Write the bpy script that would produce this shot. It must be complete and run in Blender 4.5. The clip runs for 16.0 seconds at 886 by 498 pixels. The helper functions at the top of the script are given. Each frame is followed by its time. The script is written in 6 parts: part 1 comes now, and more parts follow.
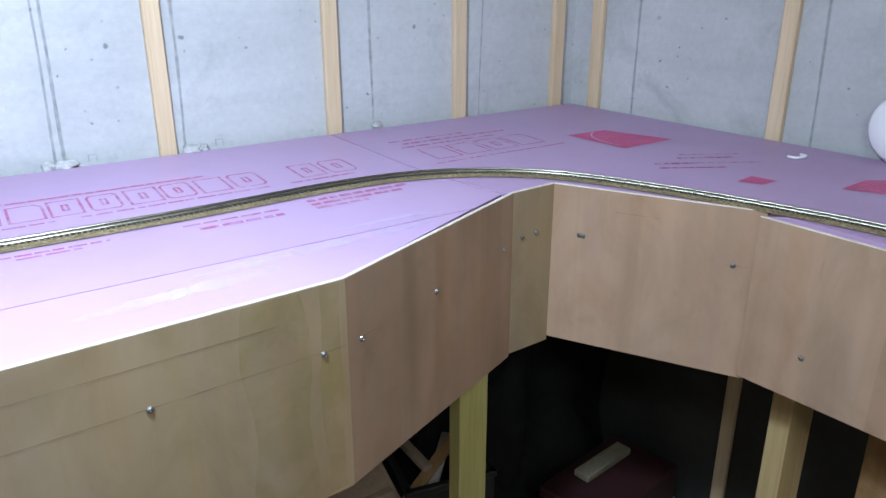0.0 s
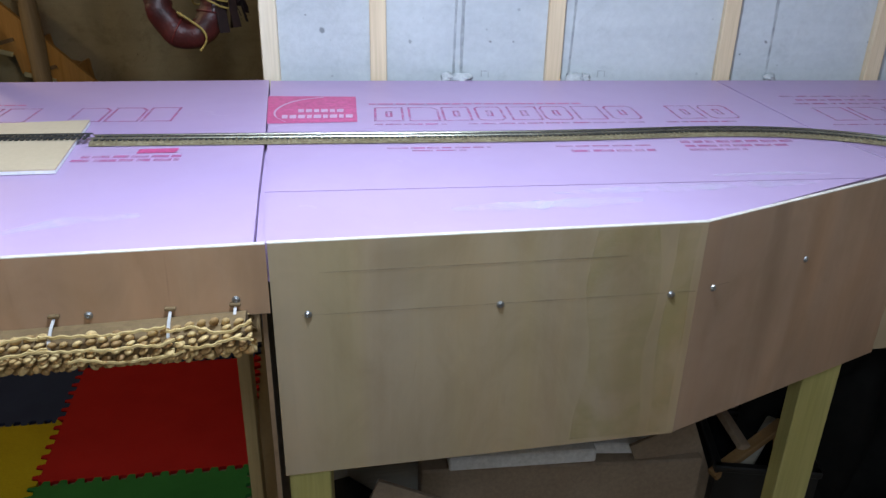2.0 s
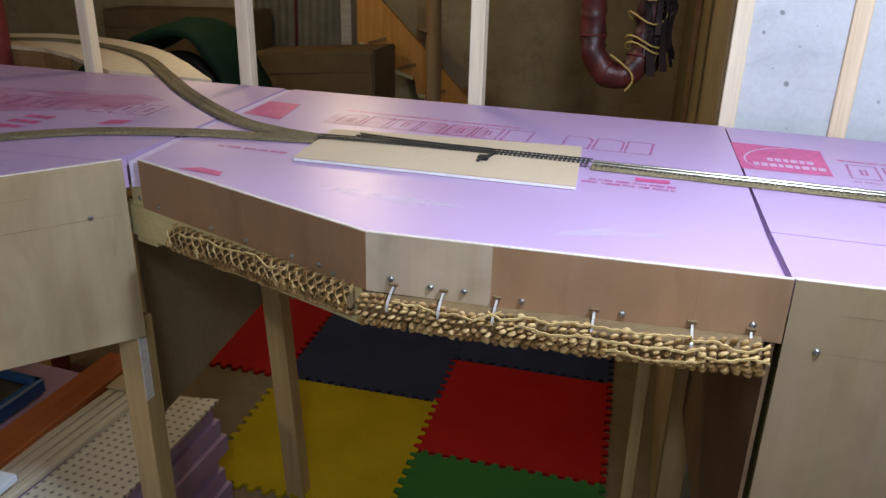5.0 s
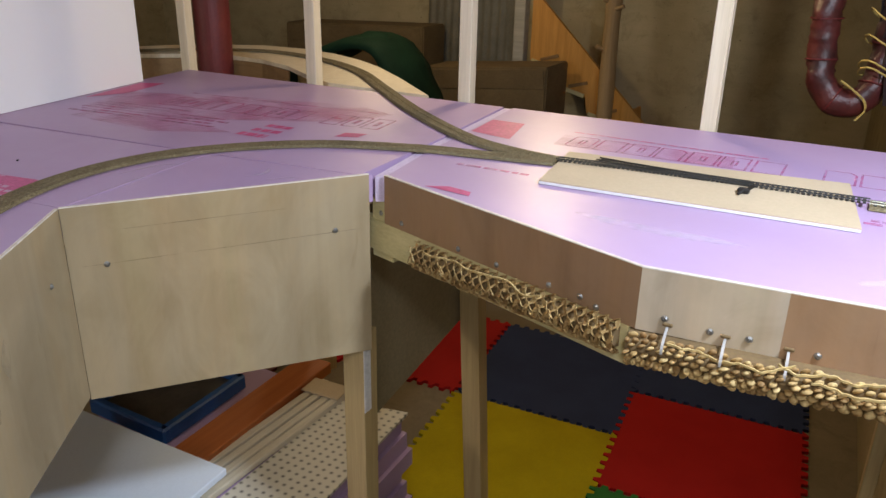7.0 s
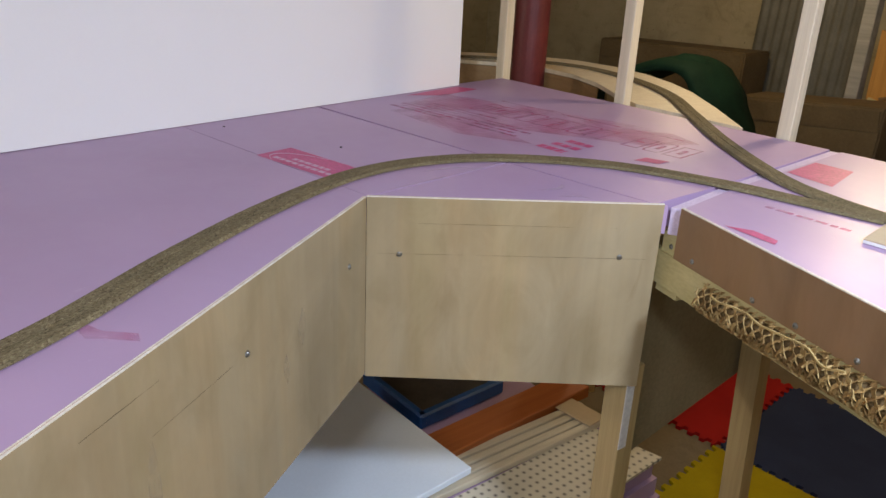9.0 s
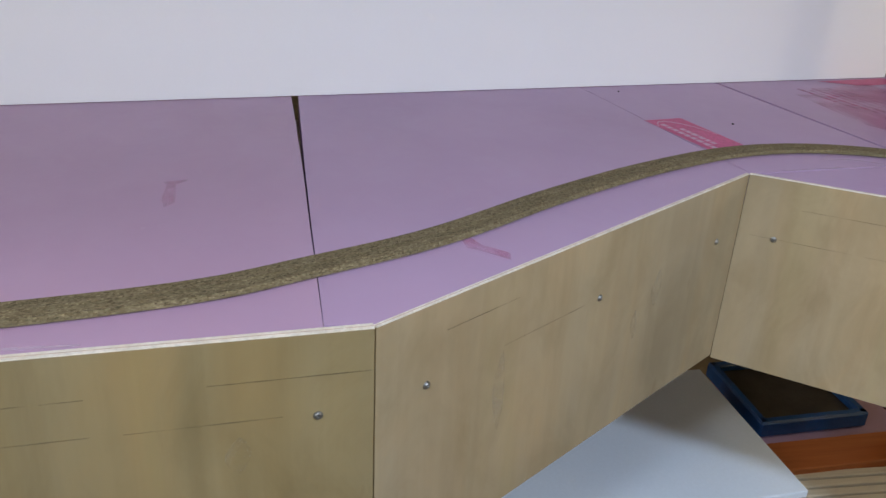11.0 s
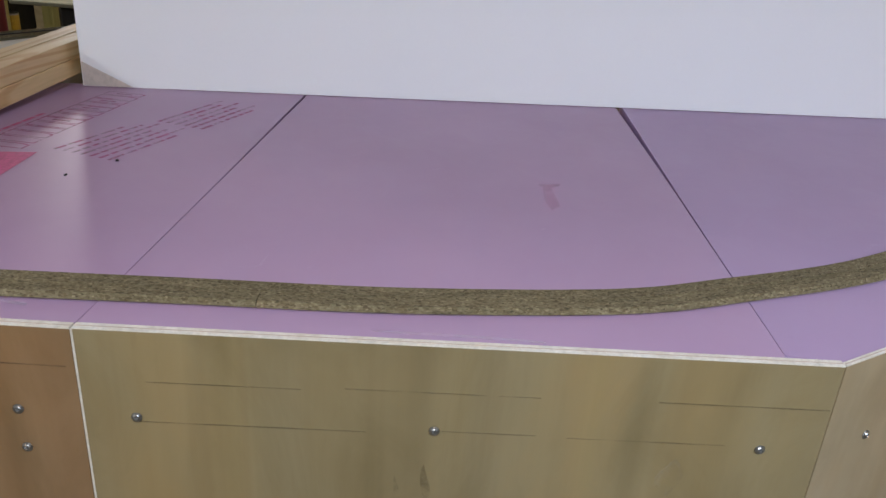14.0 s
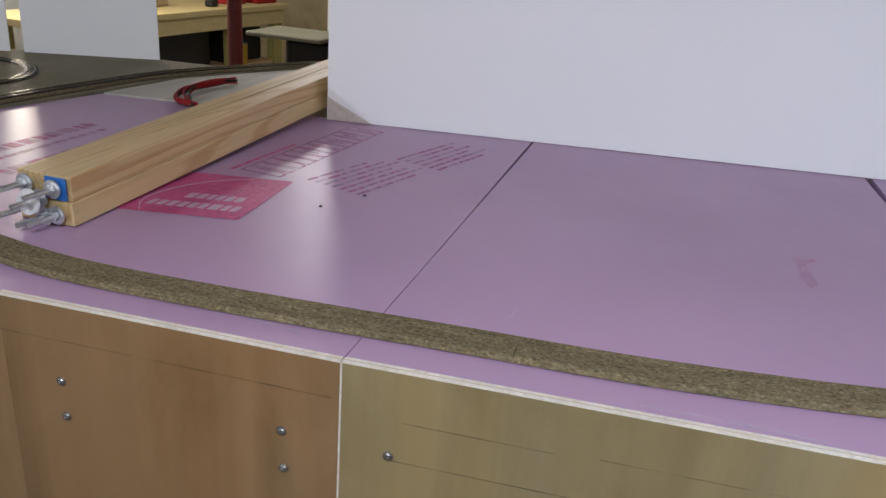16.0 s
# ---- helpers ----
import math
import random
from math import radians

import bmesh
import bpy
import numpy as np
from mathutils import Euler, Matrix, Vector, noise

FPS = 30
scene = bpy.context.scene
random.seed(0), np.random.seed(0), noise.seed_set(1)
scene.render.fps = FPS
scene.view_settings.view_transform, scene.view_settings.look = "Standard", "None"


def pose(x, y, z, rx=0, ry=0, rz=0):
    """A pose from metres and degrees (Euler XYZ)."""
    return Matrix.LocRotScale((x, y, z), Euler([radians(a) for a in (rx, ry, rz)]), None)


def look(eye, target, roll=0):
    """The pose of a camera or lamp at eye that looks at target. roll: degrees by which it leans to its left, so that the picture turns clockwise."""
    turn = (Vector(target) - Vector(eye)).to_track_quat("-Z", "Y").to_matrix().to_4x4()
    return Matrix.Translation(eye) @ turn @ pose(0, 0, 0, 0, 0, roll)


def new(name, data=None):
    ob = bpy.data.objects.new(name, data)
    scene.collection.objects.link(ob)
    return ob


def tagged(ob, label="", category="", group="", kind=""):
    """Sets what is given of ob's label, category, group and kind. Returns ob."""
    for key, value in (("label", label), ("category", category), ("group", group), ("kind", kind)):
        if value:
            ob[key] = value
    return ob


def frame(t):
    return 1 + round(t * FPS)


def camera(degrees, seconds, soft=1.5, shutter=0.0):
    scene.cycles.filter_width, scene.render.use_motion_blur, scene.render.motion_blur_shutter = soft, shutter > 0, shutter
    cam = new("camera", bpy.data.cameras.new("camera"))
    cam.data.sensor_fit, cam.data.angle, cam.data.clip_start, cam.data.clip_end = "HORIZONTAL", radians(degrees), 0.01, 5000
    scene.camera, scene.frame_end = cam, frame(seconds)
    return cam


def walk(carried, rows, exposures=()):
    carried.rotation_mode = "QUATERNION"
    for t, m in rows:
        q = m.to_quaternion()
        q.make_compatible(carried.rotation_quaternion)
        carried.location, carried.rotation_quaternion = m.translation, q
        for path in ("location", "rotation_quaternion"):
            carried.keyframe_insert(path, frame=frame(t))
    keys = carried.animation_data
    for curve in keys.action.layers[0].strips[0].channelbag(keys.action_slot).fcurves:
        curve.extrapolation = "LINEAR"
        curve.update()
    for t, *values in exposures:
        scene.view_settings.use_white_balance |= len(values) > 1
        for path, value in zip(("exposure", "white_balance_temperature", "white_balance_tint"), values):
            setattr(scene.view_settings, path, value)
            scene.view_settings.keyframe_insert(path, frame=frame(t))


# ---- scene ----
cam = camera(59.2, 16.0)
PATH = [
    (0, (-0.118, 0.037, 1.72), (0.867, 1.619, 0.995), -0.0),
    (0.5, (-0.114, 0.045, 1.719), (0.631, 1.744, 0.972), 0.4),
    (1, (-0.12, 0.044, 1.708), (0.379, 1.812, 0.916), 0.3),
    (1.5, (-0.137, 0.038, 1.703), (0.185, 1.845, 0.91), 0.4),
    (2, (-0.151, 0.031, 1.691), (0.02, 1.835, 0.844), 1.2),
    (2.5, (-0.144, 0.019, 1.686), (-0.129, 1.824, 0.824), 1.8),
    (3, (-0.155, -0.003, 1.683), (-0.282, 1.793, 0.812), 1.8),
    (3.5, (-0.228, -0.037, 1.692), (-0.433, 1.76, 0.839), 1.7),
    (4, (-0.309, -0.083, 1.705), (-0.627, 1.715, 0.889), 0.7),
    (4.5, (-0.373, -0.117, 1.715), (-0.775, 1.68, 0.933), 1.6),
    (5, (-0.427, -0.127, 1.716), (-1.004, 1.625, 0.943), 1.4),
    (5.2, (-0.443, -0.126, 1.719), (-1.081, 1.606, 0.948), 1.5),
    (7.3, (-0.667, -0.153, 1.71), (-1.623, 1.441, 0.974), 1.6),
    (7.5, (-0.689, -0.15, 1.707), (-1.7, 1.414, 0.979), 2.0),
    (8, (-0.697, -0.133, 1.712), (-1.93, 1.268, 0.994), 2.0),
    (8.5, (-0.681, -0.133, 1.713), (-2.043, 1.139, 0.986), 2.6),
    (9, (-0.656, -0.132, 1.713), (-2.093, 1.049, 0.979), 2.8),
    (9.5, (-0.636, -0.126, 1.713), (-2.195, 0.878, 0.962), 2.8),
    (10, (-0.613, -0.127, 1.703), (-2.299, 0.625, 0.933), 3.7),
    (10.2, (-0.608, -0.129, 1.702), (-2.333, 0.514, 0.921), 3.7),
    (12.3, (-0.609, -0.257, 1.663), (-2.426, -0.099, 0.843), 3.4),
    (12.5, (-0.613, -0.277, 1.662), (-2.437, -0.154, 0.85), 3.9),
    (13, (-0.621, -0.306, 1.672), (-2.446, -0.326, 0.855), 3.5),
    (13.5, (-0.631, -0.369, 1.669), (-2.465, -0.362, 0.871), 4.1),
    (13.9, (-0.645, -0.418, 1.66), (-2.475, -0.489, 0.855), 3.7),
    (14, (-0.645, -0.43, 1.663), (-2.471, -0.519, 0.852), 3.9),
    (14.5, (-0.647, -0.463, 1.662), (-2.463, -0.676, 0.851), 4.3),
    (15, (-0.652, -0.48, 1.664), (-2.463, -0.77, 0.866), 4.5),
    (15.5, (-0.651, -0.503, 1.67), (-2.457, -0.895, 0.906), 4.7),
    (16, (-0.647, -0.528, 1.671), (-2.428, -1.041, 0.92), 4.6),
]
EXPOSURES = [(0, 0.0, 6230, 11), (1, -0.24, 6150, 10), (2.2, -0.44, 6210, 10), (3.5, -0.40, 6400, 13), (5, -0.34, 6500, 16), (7.4, 0.20, 6900, 15), (8.8, 0.26, 6830, 15), (10, 0.13, 6570, 13), (12.4, 0.15, 6480, 12), (14, 0.11, 6400, 13), (16, 0.09, 6370, 14)]
walk(cam, [(t, look(eye, target, roll)) for t, eye, target, roll in PATH], EXPOSURES)

# ---- light ----
world = bpy.data.worlds.new("basement_air")
scene.world = world
world.use_nodes = True
world.node_tree.nodes["Background"].inputs[0].default_value = (0.75, 0.85, 1.0, 1)
world.node_tree.nodes["Background"].inputs[1].default_value = 0.002
scene.view_settings.exposure = 0.0


def bare_bulb(name, at, watts, colour, radius=0.06):
    data = bpy.data.lights.new(name, "POINT")
    data.energy, data.color, data.shadow_soft_size = watts, colour, radius
    ob = new(name, data)
    ob.location = at
    return ob


def reflector_lamp(name, at, aim, watts, colour, size):
    """A bulb in a round reflector, throwing its light one way."""
    data = bpy.data.lights.new(name, "AREA")
    data.shape, data.size, data.energy, data.color = "DISK", size, watts, colour
    ob = new(name, data)
    ob.matrix_world = Matrix.Translation(at) @ (Vector(aim) - Vector(at)).to_track_quat("-Z", "Y").to_matrix().to_4x4()
    return ob


reflector_lamp("lamp_north", (-0.16, 0.66, 2.30), (-0.24, 1.09, 1.20), 38, (0.66, 0.81, 1.0), 0.20)
bare_bulb("bulb_south", (-0.34, -0.56, 2.34), 45, (0.79, 0.905, 1.0), 0.12)
# Added fill for the under-table corner and backdrop; no lamp is known there.
bare_bulb("bulb_aisle", (0.45, -2.60, 2.25), 50, (0.84, 0.92, 1.0), 0.12)
bare_bulb("bulb_back_room", (-1.62, 2.46, 1.90), 12.5, (1.0, 0.81, 0.44), 0.14)
# Second source for the same back-room lamp, added to deepen the uprights' shadows.
reflector_lamp("added_throw_back_room", (-1.62, 2.42, 1.86), (-1.05, 1.55, 1.30), 2.8, (1.0, 0.82, 0.52), 0.07)
bare_bulb("bulb_workshop", (-4.45, -4.27, 2.22), 85, (1.0, 0.93, 0.78), 0.12)
bare_bulb("bulb_passage", (-4.55, -2.42, 2.30), 27, (0.95, 0.96, 0.95), 0.10)
# Added fill that lifts the far wall and stairs; no lamp is known there.
bare_bulb("bulb_stairs", (-3.9, 4.7, 2.20), 23, (1.0, 0.83, 0.50), 0.05)

# ---- materials ----


def nodes_of(name):
    m = bpy.data.materials.new(name)
    m.use_nodes = True
    t = m.node_tree
    return m, t, t.nodes["Principled BSDF"]


def add(t, kind, **values):
    n = t.nodes.new(kind)
    for k, v in values.items():
        n.inputs[k.replace("_", " ")].default_value = v
    return n


def stretched(t, scale, info=True):
    """Object coordinates, scaled, shifted by a random amount for each object."""
    tc, mp = t.nodes.new("ShaderNodeTexCoord"), t.nodes.new("ShaderNodeMapping")
    mp.inputs["Scale"].default_value = scale
    if info:
        oi, mul = t.nodes.new("ShaderNodeObjectInfo"), t.nodes.new("ShaderNodeVectorMath")
        mul.operation = "SCALE"
        mul.inputs[0].default_value = (37.0, 23.0, 11.0)
        t.links.new(oi.outputs["Random"], mul.inputs["Scale"])
        t.links.new(mul.outputs[0], mp.inputs["Location"])
    t.links.new(tc.outputs["Object"], mp.inputs["Vector"])
    return mp.outputs["Vector"]


def ramp(t, source, stops):
    r = t.nodes.new("ShaderNodeValToRGB")
    while len(r.color_ramp.elements) < len(stops):
        r.color_ramp.elements.new(0.5)
    for e, (p, c) in zip(r.color_ramp.elements, stops):
        e.position, e.color = p, (*c, 1)
    t.links.new(source, r.inputs["Fac"])
    return r.outputs["Color"]


def mix(t, kind, fac, a, b):
    n = t.nodes.new("ShaderNodeMix")
    n.data_type, n.blend_type = "RGBA", kind
    if isinstance(fac, float):
        n.inputs[0].default_value = fac
    else:
        t.links.new(fac, n.inputs[0])
    for sock, v in ((n.inputs[6], a), (n.inputs[7], b)):
        if isinstance(v, tuple):
            sock.default_value = (*v, 1)
        else:
            t.links.new(v, sock)
    return n.outputs[2]


def bump(t, bsdf, source, strength, distance):
    b = add(t, "ShaderNodeBump", Strength=strength, Distance=distance)
    t.links.new(source, b.inputs["Height"])
    t.links.new(b.outputs["Normal"], bsdf.inputs["Normal"])


def surface(name, dark, light, scale=6.0, rough=0.6, grain=90.0, relief=0.25, depth=0.001, metal=0.0, spec=0.5, wear=0.12):
    """A plain surface: blotches at a large scale, grain at a small one, with relief."""
    m, t, b = nodes_of(name)
    v = stretched(t, (1, 1, 1))
    big = add(t, "ShaderNodeTexNoise", Scale=scale, Detail=5.0, Roughness=0.6)
    fine = add(t, "ShaderNodeTexNoise", Scale=grain, Detail=4.0, Roughness=0.65)
    for n in (big, fine):
        t.links.new(v, n.inputs["Vector"])
    base = ramp(t, big.outputs["Fac"], [(0.32, dark), (0.68, light)])
    speck = ramp(t, fine.outputs["Fac"], [(0.3, (1 - 2 * wear,) * 3), (0.7, (1, 1, 1))])
    t.links.new(mix(t, "MULTIPLY", 1.0, base, speck), b.inputs["Base Color"])
    b.inputs["Roughness"].default_value = rough
    b.inputs["Metallic"].default_value = metal
    b.inputs["Specular IOR Level"].default_value = spec
    bump(t, b, fine.outputs["Fac"], relief, depth)
    return m


def timber(name, dark, light, axis=2, rough=0.55, vein=1.0, relief=0.2, tint=None):
    """Wood with its grain along one axis; tint: a second tone that wanders over the face."""
    m, t, b = nodes_of(name)
    across, along = 26.0 * vein, 1.1
    sc = [across] * 3
    sc[axis] = along
    v = stretched(t, tuple(sc))
    figure = add(t, "ShaderNodeTexNoise", Scale=1.0, Detail=6.0, Roughness=0.62, Distortion=0.5)
    fibre = add(t, "ShaderNodeTexNoise", Scale=7.0, Detail=3.0, Roughness=0.6)
    for n in (figure, fibre):
        t.links.new(v, n.inputs["Vector"])
    col = ramp(t, figure.outputs["Fac"], [(0.28, dark), (0.72, light)])
    if tint:
        sc2 = [4.5] * 3
        sc2[axis] = 0.9
        w = stretched(t, tuple(sc2))
        broad = add(t, "ShaderNodeTexNoise", Scale=1.6, Detail=3.0, Roughness=0.55)
        t.links.new(w, broad.inputs["Vector"])
        col = mix(t, "MIX", ramp(t, broad.outputs["Fac"], [(0.42, (0, 0, 0)), (0.62, (0.4, 0.4, 0.4))]), col, tint)
        rings, wave = t.nodes.new("ShaderNodeMath"), t.nodes.new("ShaderNodeMath")
        rings.operation, wave.operation = "MULTIPLY", "SINE"
        rings.inputs[1].default_value = 80.0
        heart = add(t, "ShaderNodeTexNoise", Scale=1.0, Detail=1.0, Roughness=0.3)
        sc3 = [13.0] * 3
        sc3[axis] = 1.1
        t.links.new(stretched(t, tuple(sc3)), heart.inputs["Vector"])
        t.links.new(heart.outputs["Fac"], rings.inputs[0])
        t.links.new(rings.outputs[0], wave.inputs[0])
        col = mix(t, "MULTIPLY", 0.7, col, ramp(t, wave.outputs[0], [(0.30, (1, 1, 1)), (0.85, (0.78, 0.62, 0.48))]))
    lines = ramp(t, fibre.outputs["Fac"], [(0.32, (0.86, 0.85, 0.83)), (0.6, (1, 1, 1))])
    col = mix(t, "MULTIPLY", 0.8, col, lines)
    t.links.new(col, b.inputs["Base Color"])
    b.inputs["Roughness"].default_value = rough
    bump(t, b, fibre.outputs["Fac"], relief, 0.0008)
    return m


def plywood(name, dark, light, tint, streak, seed=0.0):
    """Rotary-cut plywood: broad soft upright bands, cloudy patches, reddish stains, faint fibre, a few dark flecks."""
    m, t, b = nodes_of(name)

    def tex(scale, size, detail, rough, warp):
        n = add(t, "ShaderNodeTexNoise", Scale=size, Detail=detail, Roughness=rough, Distortion=warp)
        t.links.new(stretched(t, scale), n.inputs["Vector"])
        return n.outputs["Fac"]
    band = tex((11.0, 11.0, 0.40), 1.0, 3.0, 0.5, 0.5)
    cloud = tex((1, 1, 0.6), 3.1, 5.0, 0.58, 0.9)
    mottle = tex((1, 1, 0.55), 10.0, 5.0, 0.62, 1.0)
    fibre = tex((60.0, 60.0, 1.7), 1.0, 4.0, 0.65, 0.3)
    fleck = tex((24.0, 24.0, 5.0), 1.0, 3.0, 0.5, 0.6)
    col = ramp(t, band, [(0.24, dark), (0.48, light), (0.74, tint)])
    red = tuple(c * k for c, k in zip(light, (1.02, 0.86, 0.72)))
    col = mix(t, "MIX", ramp(t, cloud, [(0.50, (0, 0, 0)), (0.68, (0.32, 0.32, 0.32))]), col, red)
    wide = tex((8.0, 8.0, 0.7), 1.0, 3.0, 0.5, 0.6)
    col = mix(t, "MULTIPLY", 0.5, col, ramp(t, wide, [(0.32, (0.90, 0.93, 1.02)), (0.48, (1.0, 1.0, 1.0)), (0.58, (1.05, 0.99, 0.92)), (0.70, (0.98, 0.96, 0.80))]))
    col = mix(t, "MULTIPLY", 0.6, col, ramp(t, cloud, [(0.30, (0.80, 0.78, 0.74)), (0.50, (1, 1, 1)), (0.74, (1.08, 1.06, 1.0))]))
    col = mix(t, "MULTIPLY", 0.68, col, ramp(t, mottle, [(0.30, (0.78, 0.76, 0.70)), (0.55, (1, 1, 1)), (0.75, (1.10, 1.08, 1.04))]))
    col = mix(t, "MULTIPLY", 0.2, col, ramp(t, fibre, [(0.30, (0.80, 0.77, 0.72)), (0.58, (1, 1, 1))]))
    col = mix(t, "MIX", ramp(t, fleck, [(0.70, (0, 0, 0)), (0.80, (0.5, 0.5, 0.5))]), col, streak)
    t.links.new(col, b.inputs["Base Color"])
    t.links.new(ramp(t, mottle, [(0.3, (0.40,) * 3), (0.7, (0.58,) * 3)]), b.inputs["Roughness"])
    b.inputs["Specular IOR Level"].default_value = 0.35
    bump(t, b, fibre, 0.10, 0.0006)
    return m


def foam_sheet(name, a, b_, rough):
    """Extruded polystyrene with a film of sheen, scuffs and dull patches."""
    m, t, b = nodes_of(name)
    v = stretched(t, (1, 1, 1))
    broad = add(t, "ShaderNodeTexNoise", Scale=2.2, Detail=3.0, Roughness=0.5)
    scuff = add(t, "ShaderNodeTexNoise", Scale=14.0, Detail=6.0, Roughness=0.7, Distortion=1.2)
    skin = add(t, "ShaderNodeTexNoise", Scale=160.0, Detail=2.0)
    for n in (broad, scuff, skin):
        t.links.new(v, n.inputs["Vector"])
    col = ramp(t, broad.outputs["Fac"], [(0.3, a), (0.7, b_)])
    pale = ramp(t, scuff.outputs["Fac"], [(0.66, (0, 0, 0)), (0.78, (0.22, 0.22, 0.22))])
    col = mix(t, "MIX", pale, col, (0.72, 0.62, 0.74))
    t.links.new(col, b.inputs["Base Color"])
    r = ramp(t, scuff.outputs["Fac"], [(0.3, (rough - 0.02,) * 3), (0.8, (rough + 0.07,) * 3)])
    t.links.new(r, b.inputs["Roughness"])
    b.inputs["Specular IOR Level"].default_value = 0.34
    bump(t, b, skin.outputs["Fac"], 0.05, 0.0006)
    return m


def poured_concrete(name, dark, light, stain, pits=True):
    """Cast concrete: clouds, stains, drag marks, sand grain, and air holes of uneven size."""
    m, t, b = nodes_of(name)
    v = stretched(t, (1, 1, 1), False)
    cloud = add(t, "ShaderNodeTexNoise", Scale=1.7, Detail=7.0, Roughness=0.62)
    fine = add(t, "ShaderNodeTexNoise", Scale=70.0, Detail=5.0, Roughness=0.7)
    patch = add(t, "ShaderNodeTexNoise", Scale=5.5, Detail=8.0, Roughness=0.72, Distortion=0.8)
    for n in (cloud, fine, patch):
        t.links.new(v, n.inputs["Vector"])
    drag = add(t, "ShaderNodeTexNoise", Scale=1.0, Detail=6.0, Roughness=0.6)
    t.links.new(stretched(t, (4.0, 4.0, 22.0), False), drag.inputs["Vector"])
    col = ramp(t, cloud.outputs["Fac"], [(0.3, dark), (0.7, light)])
    col = mix(t, "MIX", ramp(t, patch.outputs["Fac"], [(0.52, (0, 0, 0)), (0.72, (0.65, 0.65, 0.65))]), col, stain)
    col = mix(t, "MULTIPLY", 0.5, col, ramp(t, drag.outputs["Fac"], [(0.28, (0.82, 0.83, 0.84)), (0.55, (1, 1, 1))]))
    col = mix(t, "MULTIPLY", 0.45, col, ramp(t, fine.outputs["Fac"], [(0.3, (0.78, 0.78, 0.78)), (0.65, (1, 1, 1))]))
    if pits:
        sep, both, plan = t.nodes.new("ShaderNodeSeparateXYZ"), t.nodes.new("ShaderNodeMath"), t.nodes.new("ShaderNodeCombineXYZ")
        both.operation = "ADD"
        t.links.new(v, sep.inputs[0])
        t.links.new(sep.outputs["X"], both.inputs[0])
        t.links.new(sep.outputs["Y"], both.inputs[1])
        t.links.new(both.outputs[0], plan.inputs["X"])
        t.links.new(sep.outputs["Z"], plan.inputs["Y"])
        warp = t.nodes.new("ShaderNodeVectorMath")
        warp.operation = "MULTIPLY_ADD"
        warp.inputs[1].default_value = (0.035, 0.035, 0.0)
        t.links.new(patch.outputs["Color"], warp.inputs[0])
        t.links.new(plan.outputs[0], warp.inputs[2])
        for size, share, reach in ((7.0, 0.72, 0.045), (15.0, 0.76, 0.065), (40.0, 0.82, 0.11)):
            cell = add(t, "ShaderNodeTexVoronoi", Scale=size, Randomness=1.0)
            cell.voronoi_dimensions = "2D"
            t.links.new(warp.outputs[0], cell.inputs["Vector"])
            near = ramp(t, cell.outputs["Distance"], [(reach * 0.6, (1, 1, 1)), (reach, (0, 0, 0))])
            some = ramp(t, cell.outputs["Color"], [(share, (0, 0, 0)), (share + 0.10, (0.75, 0.75, 0.75))])
            col = mix(t, "MIX", mix(t, "MULTIPLY", 1.0, near, some), col, tuple(c * 0.30 for c in dark))
    t.links.new(col, b.inputs["Base Color"])
    b.inputs["Roughness"].default_value = 0.85
    bump(t, b, fine.outputs["Fac"], 0.3, 0.003)
    return m


def cork_matting(name):
    """Pressed cork: flakes drawn out along the strip, dark crumbs, and soft streaks."""
    m, t, b = nodes_of(name)
    uv = t.nodes.new("ShaderNodeUVMap")
    uv.uv_map = "along"

    def scaled(sx, sy):
        mp = t.nodes.new("ShaderNodeMapping")
        mp.inputs["Scale"].default_value = (sx, sy, 1)
        t.links.new(uv.outputs["UV"], mp.inputs["Vector"])
        return mp.outputs["Vector"]
    cell = add(t, "ShaderNodeTexVoronoi", Scale=1.0, Randomness=1.0)
    t.links.new(scaled(340.0, 620.0), cell.inputs["Vector"])
    broad = add(t, "ShaderNodeTexNoise", Scale=1.0, Detail=6.0, Roughness=0.7, Distortion=0.5)
    t.links.new(scaled(9.0, 60.0), broad.inputs["Vector"])
    crumb = add(t, "ShaderNodeTexNoise", Scale=1.0, Detail=3.0, Roughness=0.6)
    t.links.new(scaled(90.0, 300.0), crumb.inputs["Vector"])
    fine = add(t, "ShaderNodeTexNoise", Scale=260.0, Detail=3.0, Roughness=0.7)
    t.links.new(stretched(t, (1, 1, 1)), fine.inputs["Vector"])
    col = ramp(t, cell.outputs["Color"], [(0.05, (0.09, 0.064, 0.040)), (0.25, (0.165, 0.124, 0.075)), (0.55, (0.205, 0.163, 0.104)), (0.75, (0.245, 0.20, 0.130)), (0.95, (0.34, 0.275, 0.18))])
    col = mix(t, "MULTIPLY", 0.8, col, ramp(t, broad.outputs["Fac"], [(0.3, (0.58, 0.60, 0.50)), (0.7, (1.12, 1.14, 1.0))]))
    col = mix(t, "MIX", ramp(t, crumb.outputs["Fac"], [(0.58, (0, 0, 0)), (0.68, (0.8, 0.8, 0.8))]), col, (0.05, 0.042, 0.022))
    t.links.new(col, b.inputs["Base Color"])
    b.inputs["Roughness"].default_value = 0.9
    b.inputs["Specular IOR Level"].default_value = 0.2
    bump(t, b, fine.outputs["Fac"], 0.8, 0.0022)
    return m


